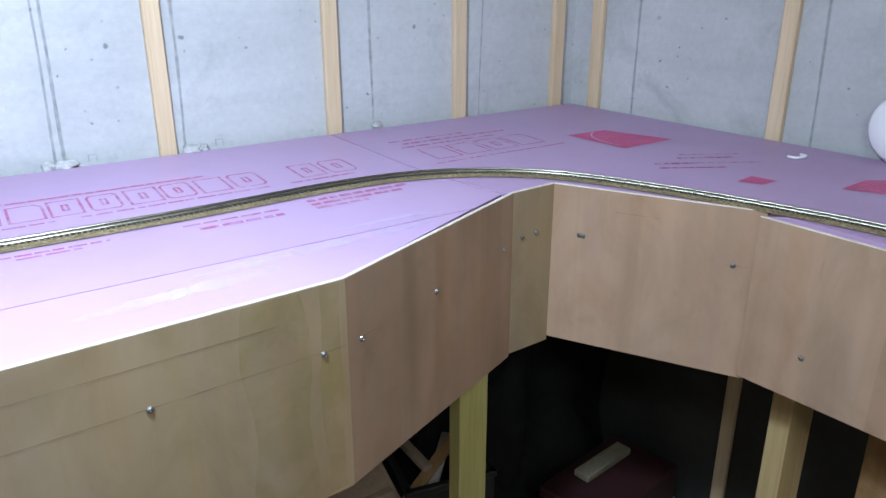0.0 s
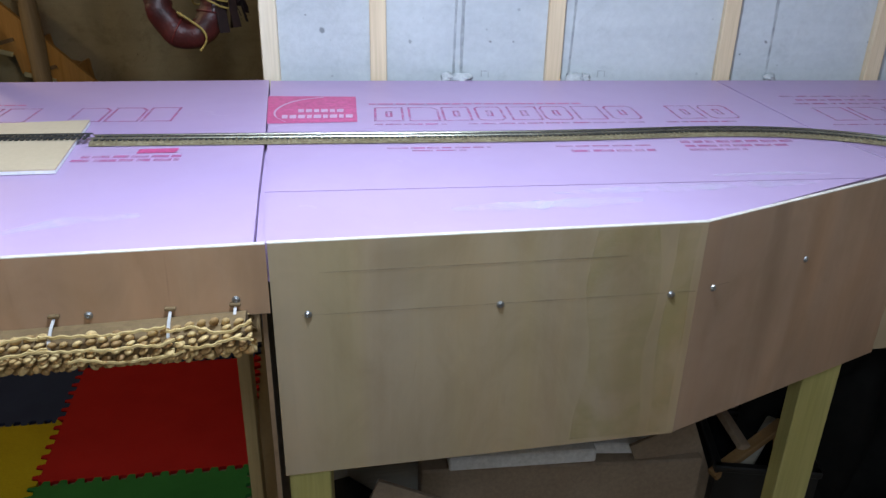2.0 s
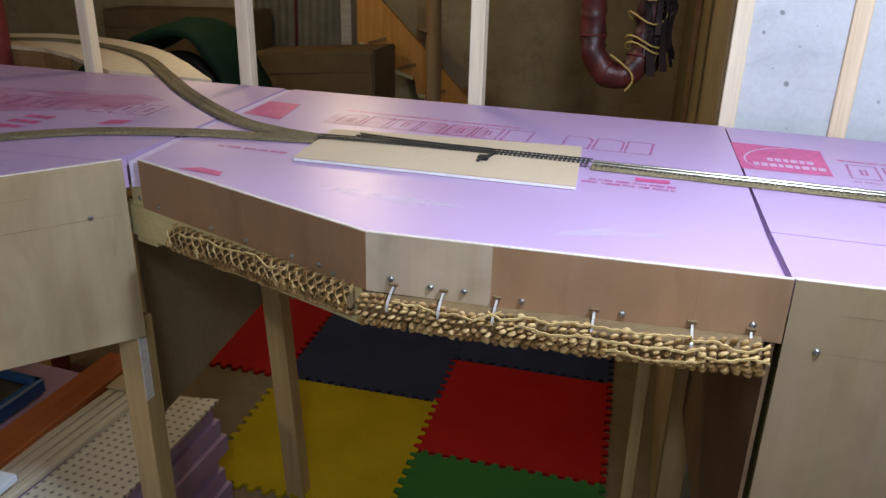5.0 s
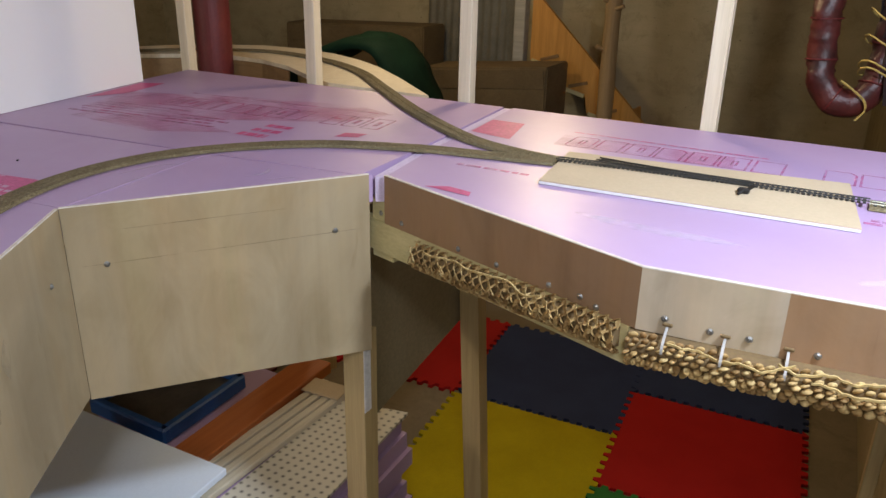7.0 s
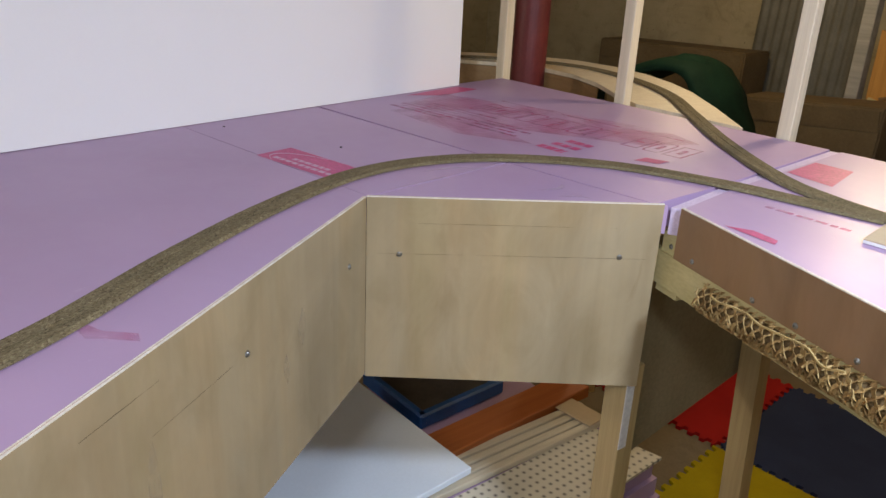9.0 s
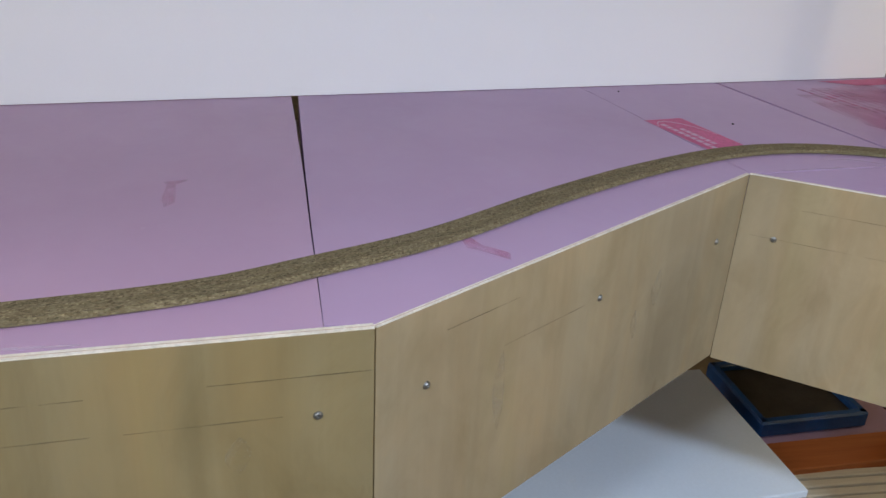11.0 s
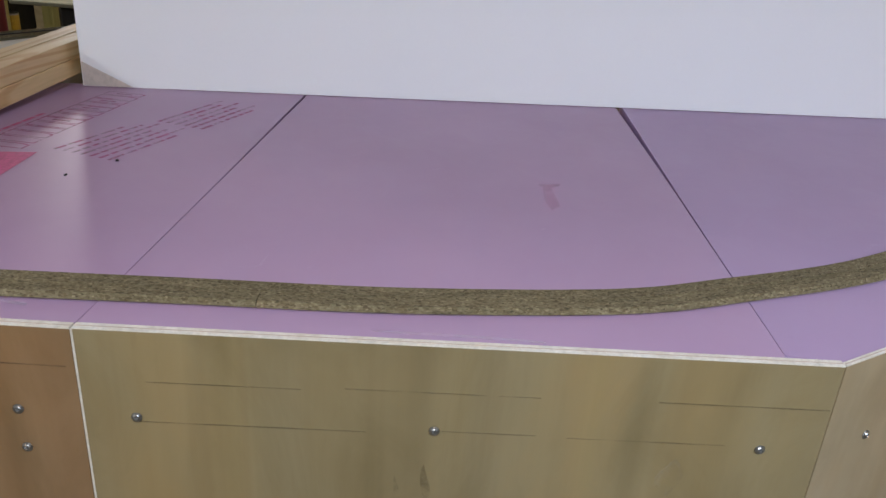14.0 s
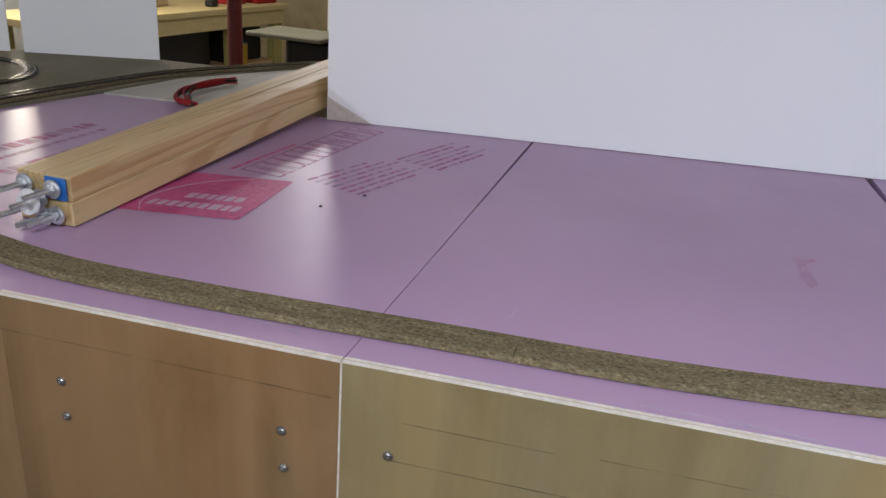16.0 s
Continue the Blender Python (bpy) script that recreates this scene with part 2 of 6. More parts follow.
def pegboard_face(name):
    """Hardboard with a 25 mm grid of drilled holes."""
    m, t, b = nodes_of(name)
    tc = t.nodes.new("ShaderNodeTexCoord")
    sep = t.nodes.new("ShaderNodeSeparateXYZ")
    t.links.new(tc.outputs["Object"], sep.inputs[0])
    parts = []
    for axis in "XY":
        f = t.nodes.new("ShaderNodeMath")
        f.operation = "PINGPONG"
        f.inputs[1].default_value = 0.0127
        t.links.new(sep.outputs[axis], f.inputs[0])
        parts.append(f.outputs[0])
    cx = t.nodes.new("ShaderNodeCombineXYZ")
    for k in (0, 1):
        t.links.new(parts[k], cx.inputs[k])
    ln = t.nodes.new("ShaderNodeVectorMath")
    ln.operation = "LENGTH"
    t.links.new(cx.outputs[0], ln.inputs[0])
    hole = ramp(t, ln.outputs["Value"], [(0.0034, (0.03, 0.025, 0.02)), (0.0044, (0.64, 0.60, 0.50))])
    t.links.new(hole, b.inputs["Base Color"])
    b.inputs["Roughness"].default_value = 0.5
    return m


FOAM = foam_sheet("pink_foam_board", (0.40, 0.275, 0.44), (0.455, 0.32, 0.50), 0.43)
FOAM_ROSE = foam_sheet("rose_foam_board", (0.405, 0.262, 0.408), (0.46, 0.305, 0.463), 0.38)
FOAM_CUT = surface("cut_foam", (0.62, 0.50, 0.68), (0.72, 0.60, 0.78), 20, 0.8, 200)
INK = surface("magenta_ink", (0.58, 0.08, 0.235), (0.67, 0.12, 0.30), 14, 0.5, 160, 0.05, spec=0.35, wear=0.2)
INK_LIGHT = surface("bare_foam_in_print", (0.58, 0.36, 0.52), (0.62, 0.40, 0.56), 30, 0.45, 160, 0.05)
PLY_YELLOW = plywood("yellow_plywood", (0.225, 0.170, 0.081), (0.308, 0.241, 0.125), (0.281, 0.212, 0.101), (0.110, 0.064, 0.032))
PLY_LIGHT = plywood("light_yellow_plywood", (0.338, 0.259, 0.155), (0.405, 0.320, 0.198), (0.387, 0.293, 0.176), (0.243, 0.171, 0.090))
PLY_RED = plywood("reddish_plywood", (0.20, 0.118, 0.055), (0.29, 0.18, 0.09), (0.27, 0.15, 0.07), (0.11, 0.06, 0.03))
PLY_PINK = plywood("pink_plywood", (0.315, 0.21, 0.14), (0.40, 0.28, 0.195), (0.385, 0.255, 0.175), (0.18, 0.10, 0.06))
PLY_BROWN = plywood("brown_plywood", (0.265, 0.16, 0.092), (0.345, 0.215, 0.125), (0.33, 0.195, 0.11), (0.15, 0.08, 0.045))
PLY_TAN = plywood("tan_plywood", (0.245, 0.182, 0.110), (0.301, 0.230, 0.146), (0.288, 0.224, 0.122), (0.146, 0.095, 0.047))
PLY_PALE = plywood("pale_plywood", (0.42, 0.345, 0.255), (0.52, 0.435, 0.33), (0.48, 0.40, 0.30), (0.3, 0.22, 0.15))
PLY_CORE = surface("plywood_core_layer", (0.50, 0.36, 0.27), (0.66, 0.50, 0.39), 30, 0.7, 200)
PLY_EDGE = surface("plywood_edge", (0.74, 0.67, 0.56), (0.90, 0.85, 0.77), 45, 0.7, 220)
PINE_X = timber("pine_lying", (0.50, 0.34, 0.17), (0.66, 0.49, 0.28), 0, 0.5, 1.3)
PINE_Y = timber("pine_lying_across", (0.50, 0.34, 0.17), (0.66, 0.49, 0.28), 1, 0.5, 1.3)
PINE_Z = timber("pine_upright", (0.43, 0.305, 0.135), (0.57, 0.43, 0.215), 2, 0.5, 1.3)
PALE_PINE = timber("pale_pine", (0.60, 0.52, 0.25), (0.74, 0.65, 0.36), 0, 0.5, 1.2)
STRAP = timber("furring_pine", (0.62, 0.47, 0.29), (0.75, 0.60, 0.40), 2, 0.55, 1.2)
STUD = timber("stud_spruce", (0.66, 0.55, 0.38), (0.78, 0.68, 0.50), 2, 0.55, 1.2)
GREENISH = timber("treated_pine", (0.36, 0.33, 0.10), (0.50, 0.46, 0.18), 2, 0.55, 1.2)
BROWN_BOARD = surface("brown_hardboard", (0.15, 0.09, 0.047), (0.215, 0.133, 0.072), 8, 0.6)
OLIVE_BOARD = surface("olive_hardboard", (0.27, 0.215, 0.12), (0.34, 0.275, 0.165), 3, 0.6)
CORK = cork_matting("cork_roadbed")
TIE = surface("black_tie_plastic", (0.016, 0.015, 0.013), (0.035, 0.032, 0.028), 60, 0.55)
RAIL = surface("nickel_rail", (0.40, 0.385, 0.29), (0.58, 0.56, 0.44), 60, 0.32, 300, 0.1, metal=1.0)
LUMBER = timber("lumber_pine", (0.53, 0.375, 0.175), (0.69, 0.53, 0.29), 0, 0.5, 0.8, tint=(0.62, 0.41, 0.22))
DARK_RED = surface("dull_dark_red", (0.025, 0.004, 0.005), (0.042, 0.007, 0.008), 7, 0.7)
SHADE_SHEET = surface("under_table_shade", (0.022, 0.022, 0.019), (0.040, 0.040, 0.034), 4, 0.6, 40, 0.3, 0.004)
BEIGE_BOUNCE = surface("beige_bounce_tint", (0.62, 0.54, 0.48), (0.68, 0.60, 0.54), 12, 0.7)
CARD = surface("tan_card", (0.49, 0.385, 0.255), (0.55, 0.44, 0.30), 5, 0.75, 160, 0.1, wear=0.04)
WHITE = surface("white_panel", (0.885, 0.895, 0.91), (0.91, 0.92, 0.935), 0.8, 0.5, 240, 0.015, wear=0.006)
POLYSTYRENE = surface("blue_white_polystyrene", (0.72, 0.80, 0.91), (0.78, 0.86, 0.95), 1.2, 0.45, 120, 0.03, wear=0.02)
WHITE_EDGE = surface("white_foam_edge", (0.78, 0.78, 0.78), (0.86, 0.86, 0.86), 30, 0.8)
CONCRETE = poured_concrete("basement_concrete", (0.46, 0.48, 0.48), (0.60, 0.62, 0.62), (0.36, 0.38, 0.375))
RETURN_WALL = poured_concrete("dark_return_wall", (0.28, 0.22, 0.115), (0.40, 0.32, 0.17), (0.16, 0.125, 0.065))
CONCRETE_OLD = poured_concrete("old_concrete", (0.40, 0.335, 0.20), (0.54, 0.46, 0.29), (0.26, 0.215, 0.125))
PUTTY = surface("grey_putty", (0.42, 0.43, 0.43), (0.62, 0.62, 0.61), 40, 0.8, 120, 0.6, 0.003)
OLD_CARD = surface("old_brown_card", (0.165, 0.115, 0.055), (0.225, 0.16, 0.08), 3.0, 0.85, 60, 0.2, 0.002)
GREY_METAL = surface("dull_grey_sheet", (0.17, 0.16, 0.125), (0.27, 0.26, 0.21), 3.0, 0.6)
FLOOR = poured_concrete("floor_slab", (0.19, 0.15, 0.095), (0.26, 0.21, 0.14), (0.14, 0.11, 0.07), False)
BRIGHT_ZINC = surface("bright_zinc_steel", (0.66, 0.68, 0.70), (0.80, 0.81, 0.82), 60, 0.38, 300, 0.1, metal=0.85)
ZINC = surface("zinc_steel", (0.38, 0.38, 0.38), (0.52, 0.52, 0.51), 60, 0.42, 300, 0.1, metal=1.0)


def folded_paper(name):
    """Kraft paper whose folds differ in tone."""
    m, t, b = nodes_of(name)
    geo = t.nodes.new("ShaderNodeNewGeometry")
    fine = add(t, "ShaderNodeTexNoise", Scale=220.0, Detail=3.0, Roughness=0.6)
    t.links.new(stretched(t, (1, 1, 1)), fine.inputs["Vector"])
    col = ramp(t, geo.outputs["Random Per Island"], [(0.0, (0.25, 0.138, 0.047)), (0.5, (0.41, 0.262, 0.098)), (1.0, (0.59, 0.425, 0.19))])
    t.links.new(mix(t, "MULTIPLY", 0.7, col, ramp(t, fine.outputs["Fac"], [(0.3, (0.6, 0.56, 0.5)), (0.6, (1, 1, 1))])), b.inputs["Base Color"])
    b.inputs["Roughness"].default_value = 0.7
    bump(t, b, fine.outputs["Fac"], 0.3, 0.001)
    return m


def thin_mark(name, colour, cover, size, low=0.36):
    """A worn mark that lets the surface under it through."""
    m, t, b = nodes_of(name)
    n = add(t, "ShaderNodeTexNoise", Scale=size, Detail=5.0, Roughness=0.6, Distortion=0.6)
    t.links.new(stretched(t, (1, 1, 1)), n.inputs["Vector"])
    b.inputs["Base Color"].default_value = (*colour, 1)
    b.inputs["Roughness"].default_value = 0.5
    t.links.new(ramp(t, n.outputs["Fac"], [(low, (0.0,) * 3), (0.70, (cover,) * 3)]), b.inputs["Alpha"])
    return m


FOLDS = folded_paper("folded_kraft_paper")
INK_FAINT = thin_mark("faint_magenta_ink", (0.52, 0.11, 0.29), 0.74, 30.0, 0.20)
SCUFF_HIGHLIGHT = thin_mark("pale_scuff_highlight", (0.74, 0.72, 0.80), 0.32, 16.0)
INK_WASH = thin_mark("worn_magenta_ink", (0.60, 0.12, 0.28), 0.46, 6.0)
SEAM = thin_mark("dirty_seam", (0.17, 0.18, 0.18), 0.42, 40.0, 0.22)
PENCIL = thin_mark("pencil_graphite", (0.11, 0.08, 0.055), 0.26, 14.0)
YELLOW_STAIN = thin_mark("yellow_wood_stain", (0.40, 0.32, 0.09), 0.36, 9.0)
INK_SMEAR = thin_mark("smeared_magenta_ink", (0.66, 0.14, 0.32), 0.42, 16.0)
STAIN = thin_mark("dark_wood_stain", (0.12, 0.07, 0.035), 0.45, 45.0)
PALE_STAIN = thin_mark("pale_wood_rub", (0.56, 0.46, 0.32), 0.4, 30.0)
KRAFT = surface("kraft_paper", (0.46, 0.31, 0.11), (0.66, 0.49, 0.22), 45, 0.75, 160)
# Dark tone paints the shade inside the honeycomb sleeves; also the staple heads.
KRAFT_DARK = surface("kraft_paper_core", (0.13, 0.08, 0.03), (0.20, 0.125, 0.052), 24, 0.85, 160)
TIE_WRAP = surface("clear_cable_tie", (0.36, 0.34, 0.32), (0.50, 0.47, 0.44), 30, 0.3)
RED_STEEL = surface("red_oxide_steel", (0.13, 0.018, 0.020), (0.18, 0.028, 0.028), 7, 0.42)
DUCT = surface("maroon_hose", (0.035, 0.010, 0.010), (0.13, 0.024, 0.022), 16, 0.4, 70, 0.5, 0.004)
RAG = surface("charred_wrapping", (0.018, 0.010, 0.010), (0.045, 0.018, 0.017), 30, 0.8)
TWINE = surface("yellow_twine", (0.50, 0.34, 0.08), (0.62, 0.45, 0.14), 40, 0.8)
ORANGE_WOOD = timber("orange_stained_wood", (0.56, 0.26, 0.05), (0.72, 0.37, 0.09), 2, 0.5)
LOG = timber("peeled_log", (0.34, 0.22, 0.10), (0.48, 0.33, 0.17), 2, 0.7, 0.8)
BROWN_WOOD = timber("brown_wood", (0.22, 0.125, 0.05), (0.33, 0.20, 0.085), 0, 0.55)
GREEN = surface("dark_green_plastic", (0.008, 0.036, 0.022), (0.013, 0.055, 0.032), 5, 0.75, spec=0.2)
BLACK = surface("black_plastic", (0.006, 0.006, 0.007), (0.014, 0.014, 0.015), 9, 0.5)
BAG = surface("matt_black_bag", (0.006, 0.006, 0.006), (0.012, 0.012, 0.012), 9, 0.85, 40, 0.4, 0.004, spec=0.15)
SKY_BLUE = surface("bright_blue_plastic", (0.02, 0.14, 0.46), (0.03, 0.19, 0.56), 40, 0.45)
BLUE = surface("blue_plastic", (0.012, 0.07, 0.24), (0.02, 0.11, 0.34), 9, 0.35)
ORANGE = timber("orange_plank", (0.33, 0.085, 0.02), (0.45, 0.14, 0.036), 1, 0.5)
DARK_CARD = surface("dark_print", (0.035, 0.03, 0.028), (0.08, 0.07, 0.06), 12, 0.5)
YELLOW_TIN = surface("yellow_tin", (0.50, 0.33, 0.03), (0.60, 0.41, 0.05), 12, 0.4)
BOX_CARD = surface("corrugated_card", (0.27, 0.20, 0.14), (0.34, 0.26, 0.185), 7, 0.8)
STRIP_WOOD = timber("bleached_strip_wood", (0.56, 0.49, 0.37), (0.70, 0.63, 0.50), 1, 0.55, 1.2)
PEG = pegboard_face("pegboard")
OLIVE_GREY = surface("olive_grey_board", (0.20, 0.215, 0.165), (0.27, 0.285, 0.22), 5, 0.6)
GREY_SHEET = timber("weathered_grey_plank", (0.40, 0.39, 0.34), (0.60, 0.58, 0.52), 0, 0.6, 0.7)
TAN_SHEET = surface("brown_homasote", (0.205, 0.180, 0.115), (0.28, 0.25, 0.165), 6, 0.85)
RED_WIRE = surface("red_wire", (0.30, 0.012, 0.016), (0.40, 0.02, 0.025), 40, 0.65, spec=0.25)
BLACK_WIRE = surface("black_wire", (0.012, 0.012, 0.012), (0.02, 0.02, 0.02), 40, 0.4)
MAT_RED = surface("red_mat", (0.40, 0.009, 0.009), (0.47, 0.014, 0.012), 6, 0.8, 260, 0.3, spec=0.18)
MAT_BLUE = surface("navy_mat", (0.030, 0.044, 0.115), (0.038, 0.056, 0.145), 6, 0.8, 260, 0.3, spec=0.18)
MAT_YELLOW = surface("yellow_mat", (0.44, 0.34, 0.004), (0.52, 0.41, 0.007), 6, 0.8, 260, 0.3, spec=0.18)
MAT_GREEN = surface("green_mat", (0.028, 0.165, 0.034), (0.038, 0.205, 0.044), 6, 0.8, 260, 0.3, spec=0.18)

# ---- building helpers ----


def empty_bm():
    return bmesh.new()


def prism(bm, pts, z0, z1, bevel=0.0):
    """An upright block over a plan outline."""
    area = sum(a[0] * b[1] - b[0] * a[1] for a, b in zip(pts, pts[1:] + pts[:1]))
    if area < 0:
        pts = pts[::-1]
    low = [bm.verts.new((x, y, z0)) for x, y in pts]
    top = [bm.verts.new((x, y, z1)) for x, y in pts]
    faces = [bm.faces.new(low[::-1]), bm.faces.new(top)]
    n = len(pts)
    for k in range(n):
        faces.append(bm.faces.new((low[k], low[(k + 1) % n], top[(k + 1) % n], top[k])))
    if bevel:
        edges = {e for f in faces for e in f.edges}
        bmesh.ops.bevel(bm, geom=list(edges), offset=bevel, segments=1, affect="EDGES")
    return bm


def box(bm, c, size, m=None, bevel=0.0):
    """A block at centre c, turned by m."""
    made = bmesh.ops.create_cube(bm, size=1.0)["verts"]
    mat = Matrix.Translation(c) @ (m if m is not None else Matrix.Identity(4)) @ Matrix.Diagonal((*size, 1))
    bmesh.ops.transform(bm, matrix=mat, verts=made)
    if bevel:
        edges = {e for v in made for e in v.link_edges}
        bmesh.ops.bevel(bm, geom=list(edges), offset=bevel, segments=1, affect="EDGES")
    return bm


def board(bm, p, q, thick, z0, z1, bevel=0.0):
    """An upright board from p to q in plan; thick goes to the left of the way from p to q."""
    d = Vector((q[0] - p[0], q[1] - p[1])).normalized()
    n = Vector((-d.y, d.x)) * thick
    return prism(bm, [tuple(p), tuple(q), (q[0] + n.x, q[1] + n.y), (p[0] + n.x, p[1] + n.y)], z0, z1, bevel)


def smooth_line(pts, step=0.02):
    """Points along a Catmull-Rom line through pts, about step apart."""
    pts = [Vector(p) for p in pts]
    ext = [2 * pts[0] - pts[1], *pts, 2 * pts[-1] - pts[-2]]
    out = []
    for a, b, c, d in zip(ext, ext[1:], ext[2:], ext[3:]):
        n = max(2, int((c - b).length / step))
        for k in range(n):
            s = k / n
            out.append(0.5 * (2 * b + (c - a) * s + (2 * a - 5 * b + 4 * c - d) * s * s + (3 * b - a - 3 * c + d) * s ** 3))
    out.append(pts[-1])
    return out


def sweep(bm, line, section, closed=True, caps=True, mapped=False):
    """Draws a section (across, up) along a line of points; mapped: with a map of metres along and round it."""
    rings = []
    for k, p in enumerate(line):
        d = (line[min(k + 1, len(line) - 1)] - line[max(k - 1, 0)]).normalized()
        side = d.cross(Vector((0, 0, 1)))
        side = side.normalized() if side.length > 1e-4 else Vector((1, 0, 0))
        up = side.cross(d).normalized()
        rings.append([bm.verts.new(p + side * a + up * b) for a, b in section])
    n = len(section)
    layer = bm.loops.layers.uv.new("along") if mapped else None
    gone = 0.0
    girth = [0.0]
    for a, b in zip(section, section[1:] + section[:1]):
        girth.append(girth[-1] + math.hypot(b[0] - a[0], b[1] - a[1]))
    for i, (r, s) in enumerate(zip(rings, rings[1:])):
        step = (line[i + 1] - line[i]).length
        for k in range(n if closed else n - 1):
            f = bm.faces.new((r[k], r[(k + 1) % n], s[(k + 1) % n], s[k]))
            if mapped:
                for loop, at in zip(f.loops, ((gone, girth[k]), (gone, girth[k + 1]), (gone + step, girth[k + 1]), (gone + step, girth[k]))):
                    loop[layer].uv = at
        gone += step
    if caps and closed:
        bm.faces.new(rings[0][::-1])
        bm.faces.new(rings[-1])
    return bm


def circle(r, n=10, squash=1.0):
    return [(r * math.cos(2 * math.pi * k / n), squash * r * math.sin(2 * math.pi * k / n)) for k in range(n)]


def tube(bm, pts, r, n=8, step=0.02):
    return sweep(bm, smooth_line(pts, step), circle(r, n))


def place_of(ob):
    at = Vector((0, 0, 0))
    while ob is not None:
        at += ob.location
        ob = ob.parent
    return at


def finish(name, bm, material, smooth):
    bmesh.ops.recalc_face_normals(bm, faces=bm.faces)
    me = bpy.data.meshes.new(name)
    bm.to_mesh(me)
    bm.free()
    for m in material if isinstance(material, (list, tuple)) else [material]:
        me.materials.append(m)
    if smooth:
        me.polygons.foreach_set("use_smooth", [True] * len(me.polygons))
    return me


def part(name, bm, material, parent, label="", smooth=False, kind=""):
    """One mesh under a thing or under a part; the mesh is given in world places."""
    bmesh.ops.translate(bm, vec=-place_of(parent), verts=bm.verts)
    ob = new(name, finish(name, bm, material, smooth))
    ob.parent = parent
    return tagged(ob, label, kind=kind)


def thing(name, at, label, category, group="", kind=""):
    ob = new(name)
    ob.location = at
    ob.empty_display_size = 0.05
    return tagged(ob, label, category, group, kind)


def solid(name, bm, material, label, category, group="", kind="", smooth=False):
    """A thing that is one mesh, with its origin under its middle."""
    co = [v.co for v in bm.verts]
    at = Vector(((min(c.x for c in co) + max(c.x for c in co)) / 2, (min(c.y for c in co) + max(c.y for c in co)) / 2, min(c.z for c in co)))
    bmesh.ops.translate(bm, vec=-at, verts=bm.verts)
    ob = new(name, finish(name, bm, material, smooth))
    ob.location = at
    return tagged(ob, label, category, group, kind)

# ---- the room ----
TOP = 1.30          # top of the foam
CEIL = 2.42
E_SLOPE = 0.165     # the east wall leans off square


def east_x(y, off=0.0):
    return 1.395 + off + E_SLOPE * (1.765 - y)


def structure(name, bm, material, label):
    return solid(name, bm, material, label, "setting", kind="structure")


structure("floor", prism(empty_bm(), [(-8.4, -5.2), (3.2, -5.2), (3.2, 6.8), (-8.4, 6.8)], -0.12, 0.0), FLOOR, "brown stained concrete basement floor slab")
structure("ceiling", prism(empty_bm(), [(-8.4, -5.2), (3.2, -5.2), (3.2, 6.8), (-8.4, 6.8)], CEIL, CEIL + 0.1), BROWN_WOOD, "dark timber underside of the floor above")
structure("wall_north", prism(empty_bm(), [(-0.37, 1.765), (1.395, 1.765), (1.395, 2.0), (-0.37, 2.0)], 0, CEIL), CONCRETE, "pale grey poured concrete foundation wall with form marks")
structure("wall_east", prism(empty_bm(), [(east_x(2.0), 2.0), (east_x(-5.2), -5.2), (east_x(-5.2) + 0.25, -5.2), (east_x(2.0) + 0.25, 2.0)], 0, CEIL), CONCRETE, "pale grey poured concrete side wall")
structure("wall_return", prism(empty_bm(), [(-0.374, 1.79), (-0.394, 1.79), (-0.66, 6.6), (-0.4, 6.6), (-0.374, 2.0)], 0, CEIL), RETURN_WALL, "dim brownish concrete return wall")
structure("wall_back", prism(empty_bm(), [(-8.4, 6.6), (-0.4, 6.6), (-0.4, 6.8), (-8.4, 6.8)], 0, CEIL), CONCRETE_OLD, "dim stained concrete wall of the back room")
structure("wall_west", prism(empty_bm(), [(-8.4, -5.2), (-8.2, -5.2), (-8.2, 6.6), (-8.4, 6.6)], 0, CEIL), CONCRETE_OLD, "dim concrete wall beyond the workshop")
structure("wall_south", prism(empty_bm(), [(-8.2, -5.2), (3.2, -5.2), (3.2, -5.0), (-8.2, -5.0)], 0, CEIL), CONCRETE, "plain concrete wall behind the aisle")


# form fins and old joints on the concrete walls
def fin(at, w, seed):
    """A rough upright seam; at(z) gives its place on the wall and the way along the wall."""
    bm = empty_bm()
    rows = []
    for k, z in enumerate(np.linspace(0.02, CEIL - 0.02, 120)):
        p, along, out = at(z)
        p = p + along * 0.010 * noise.noise(Vector((z * 2.2, seed, 0)))
        half = w * (0.55 + 0.5 * abs(noise.noise(Vector((z * 26, seed, 4)))) + 0.3 * noise.noise(Vector((z * 7, seed, 9))))
        rows.append([bm.verts.new(p + along * half * s + out * d) for s, d in ((-1, 0.0006), (-0.3, 0.0022), (0.4, 0.0016), (1, 0.0006))])
    for r, s in zip(rows, rows[1:]):
        for k in range(3):
            bm.faces.new((r[k], r[k + 1], s[k + 1], s[k]))
    solid("wall_seam", bm, SEAM, "rough dark vertical form seam in the concrete", "wall seam", "form seams on the wall", kind="structure")


def wall_mark(x, z, w, h):
    """A small open box drawn on the north wall."""
    bm = empty_bm()
    for a, b, c, d in ((x - w, z, x - w + 0.002, z + h), (x + w - 0.002, z, x + w, z + h), (x - w, z + h, x + w, z + h + 0.002)):
        bm.faces.new([bm.verts.new((u, 1.7642, v)) for u, v in ((a, b), (c, b), (c, d), (a, d))])
    solid("wall_mark", bm, SEAM, "small drawn box mark on the concrete", "wall mark", "marks on the wall", kind="structure")


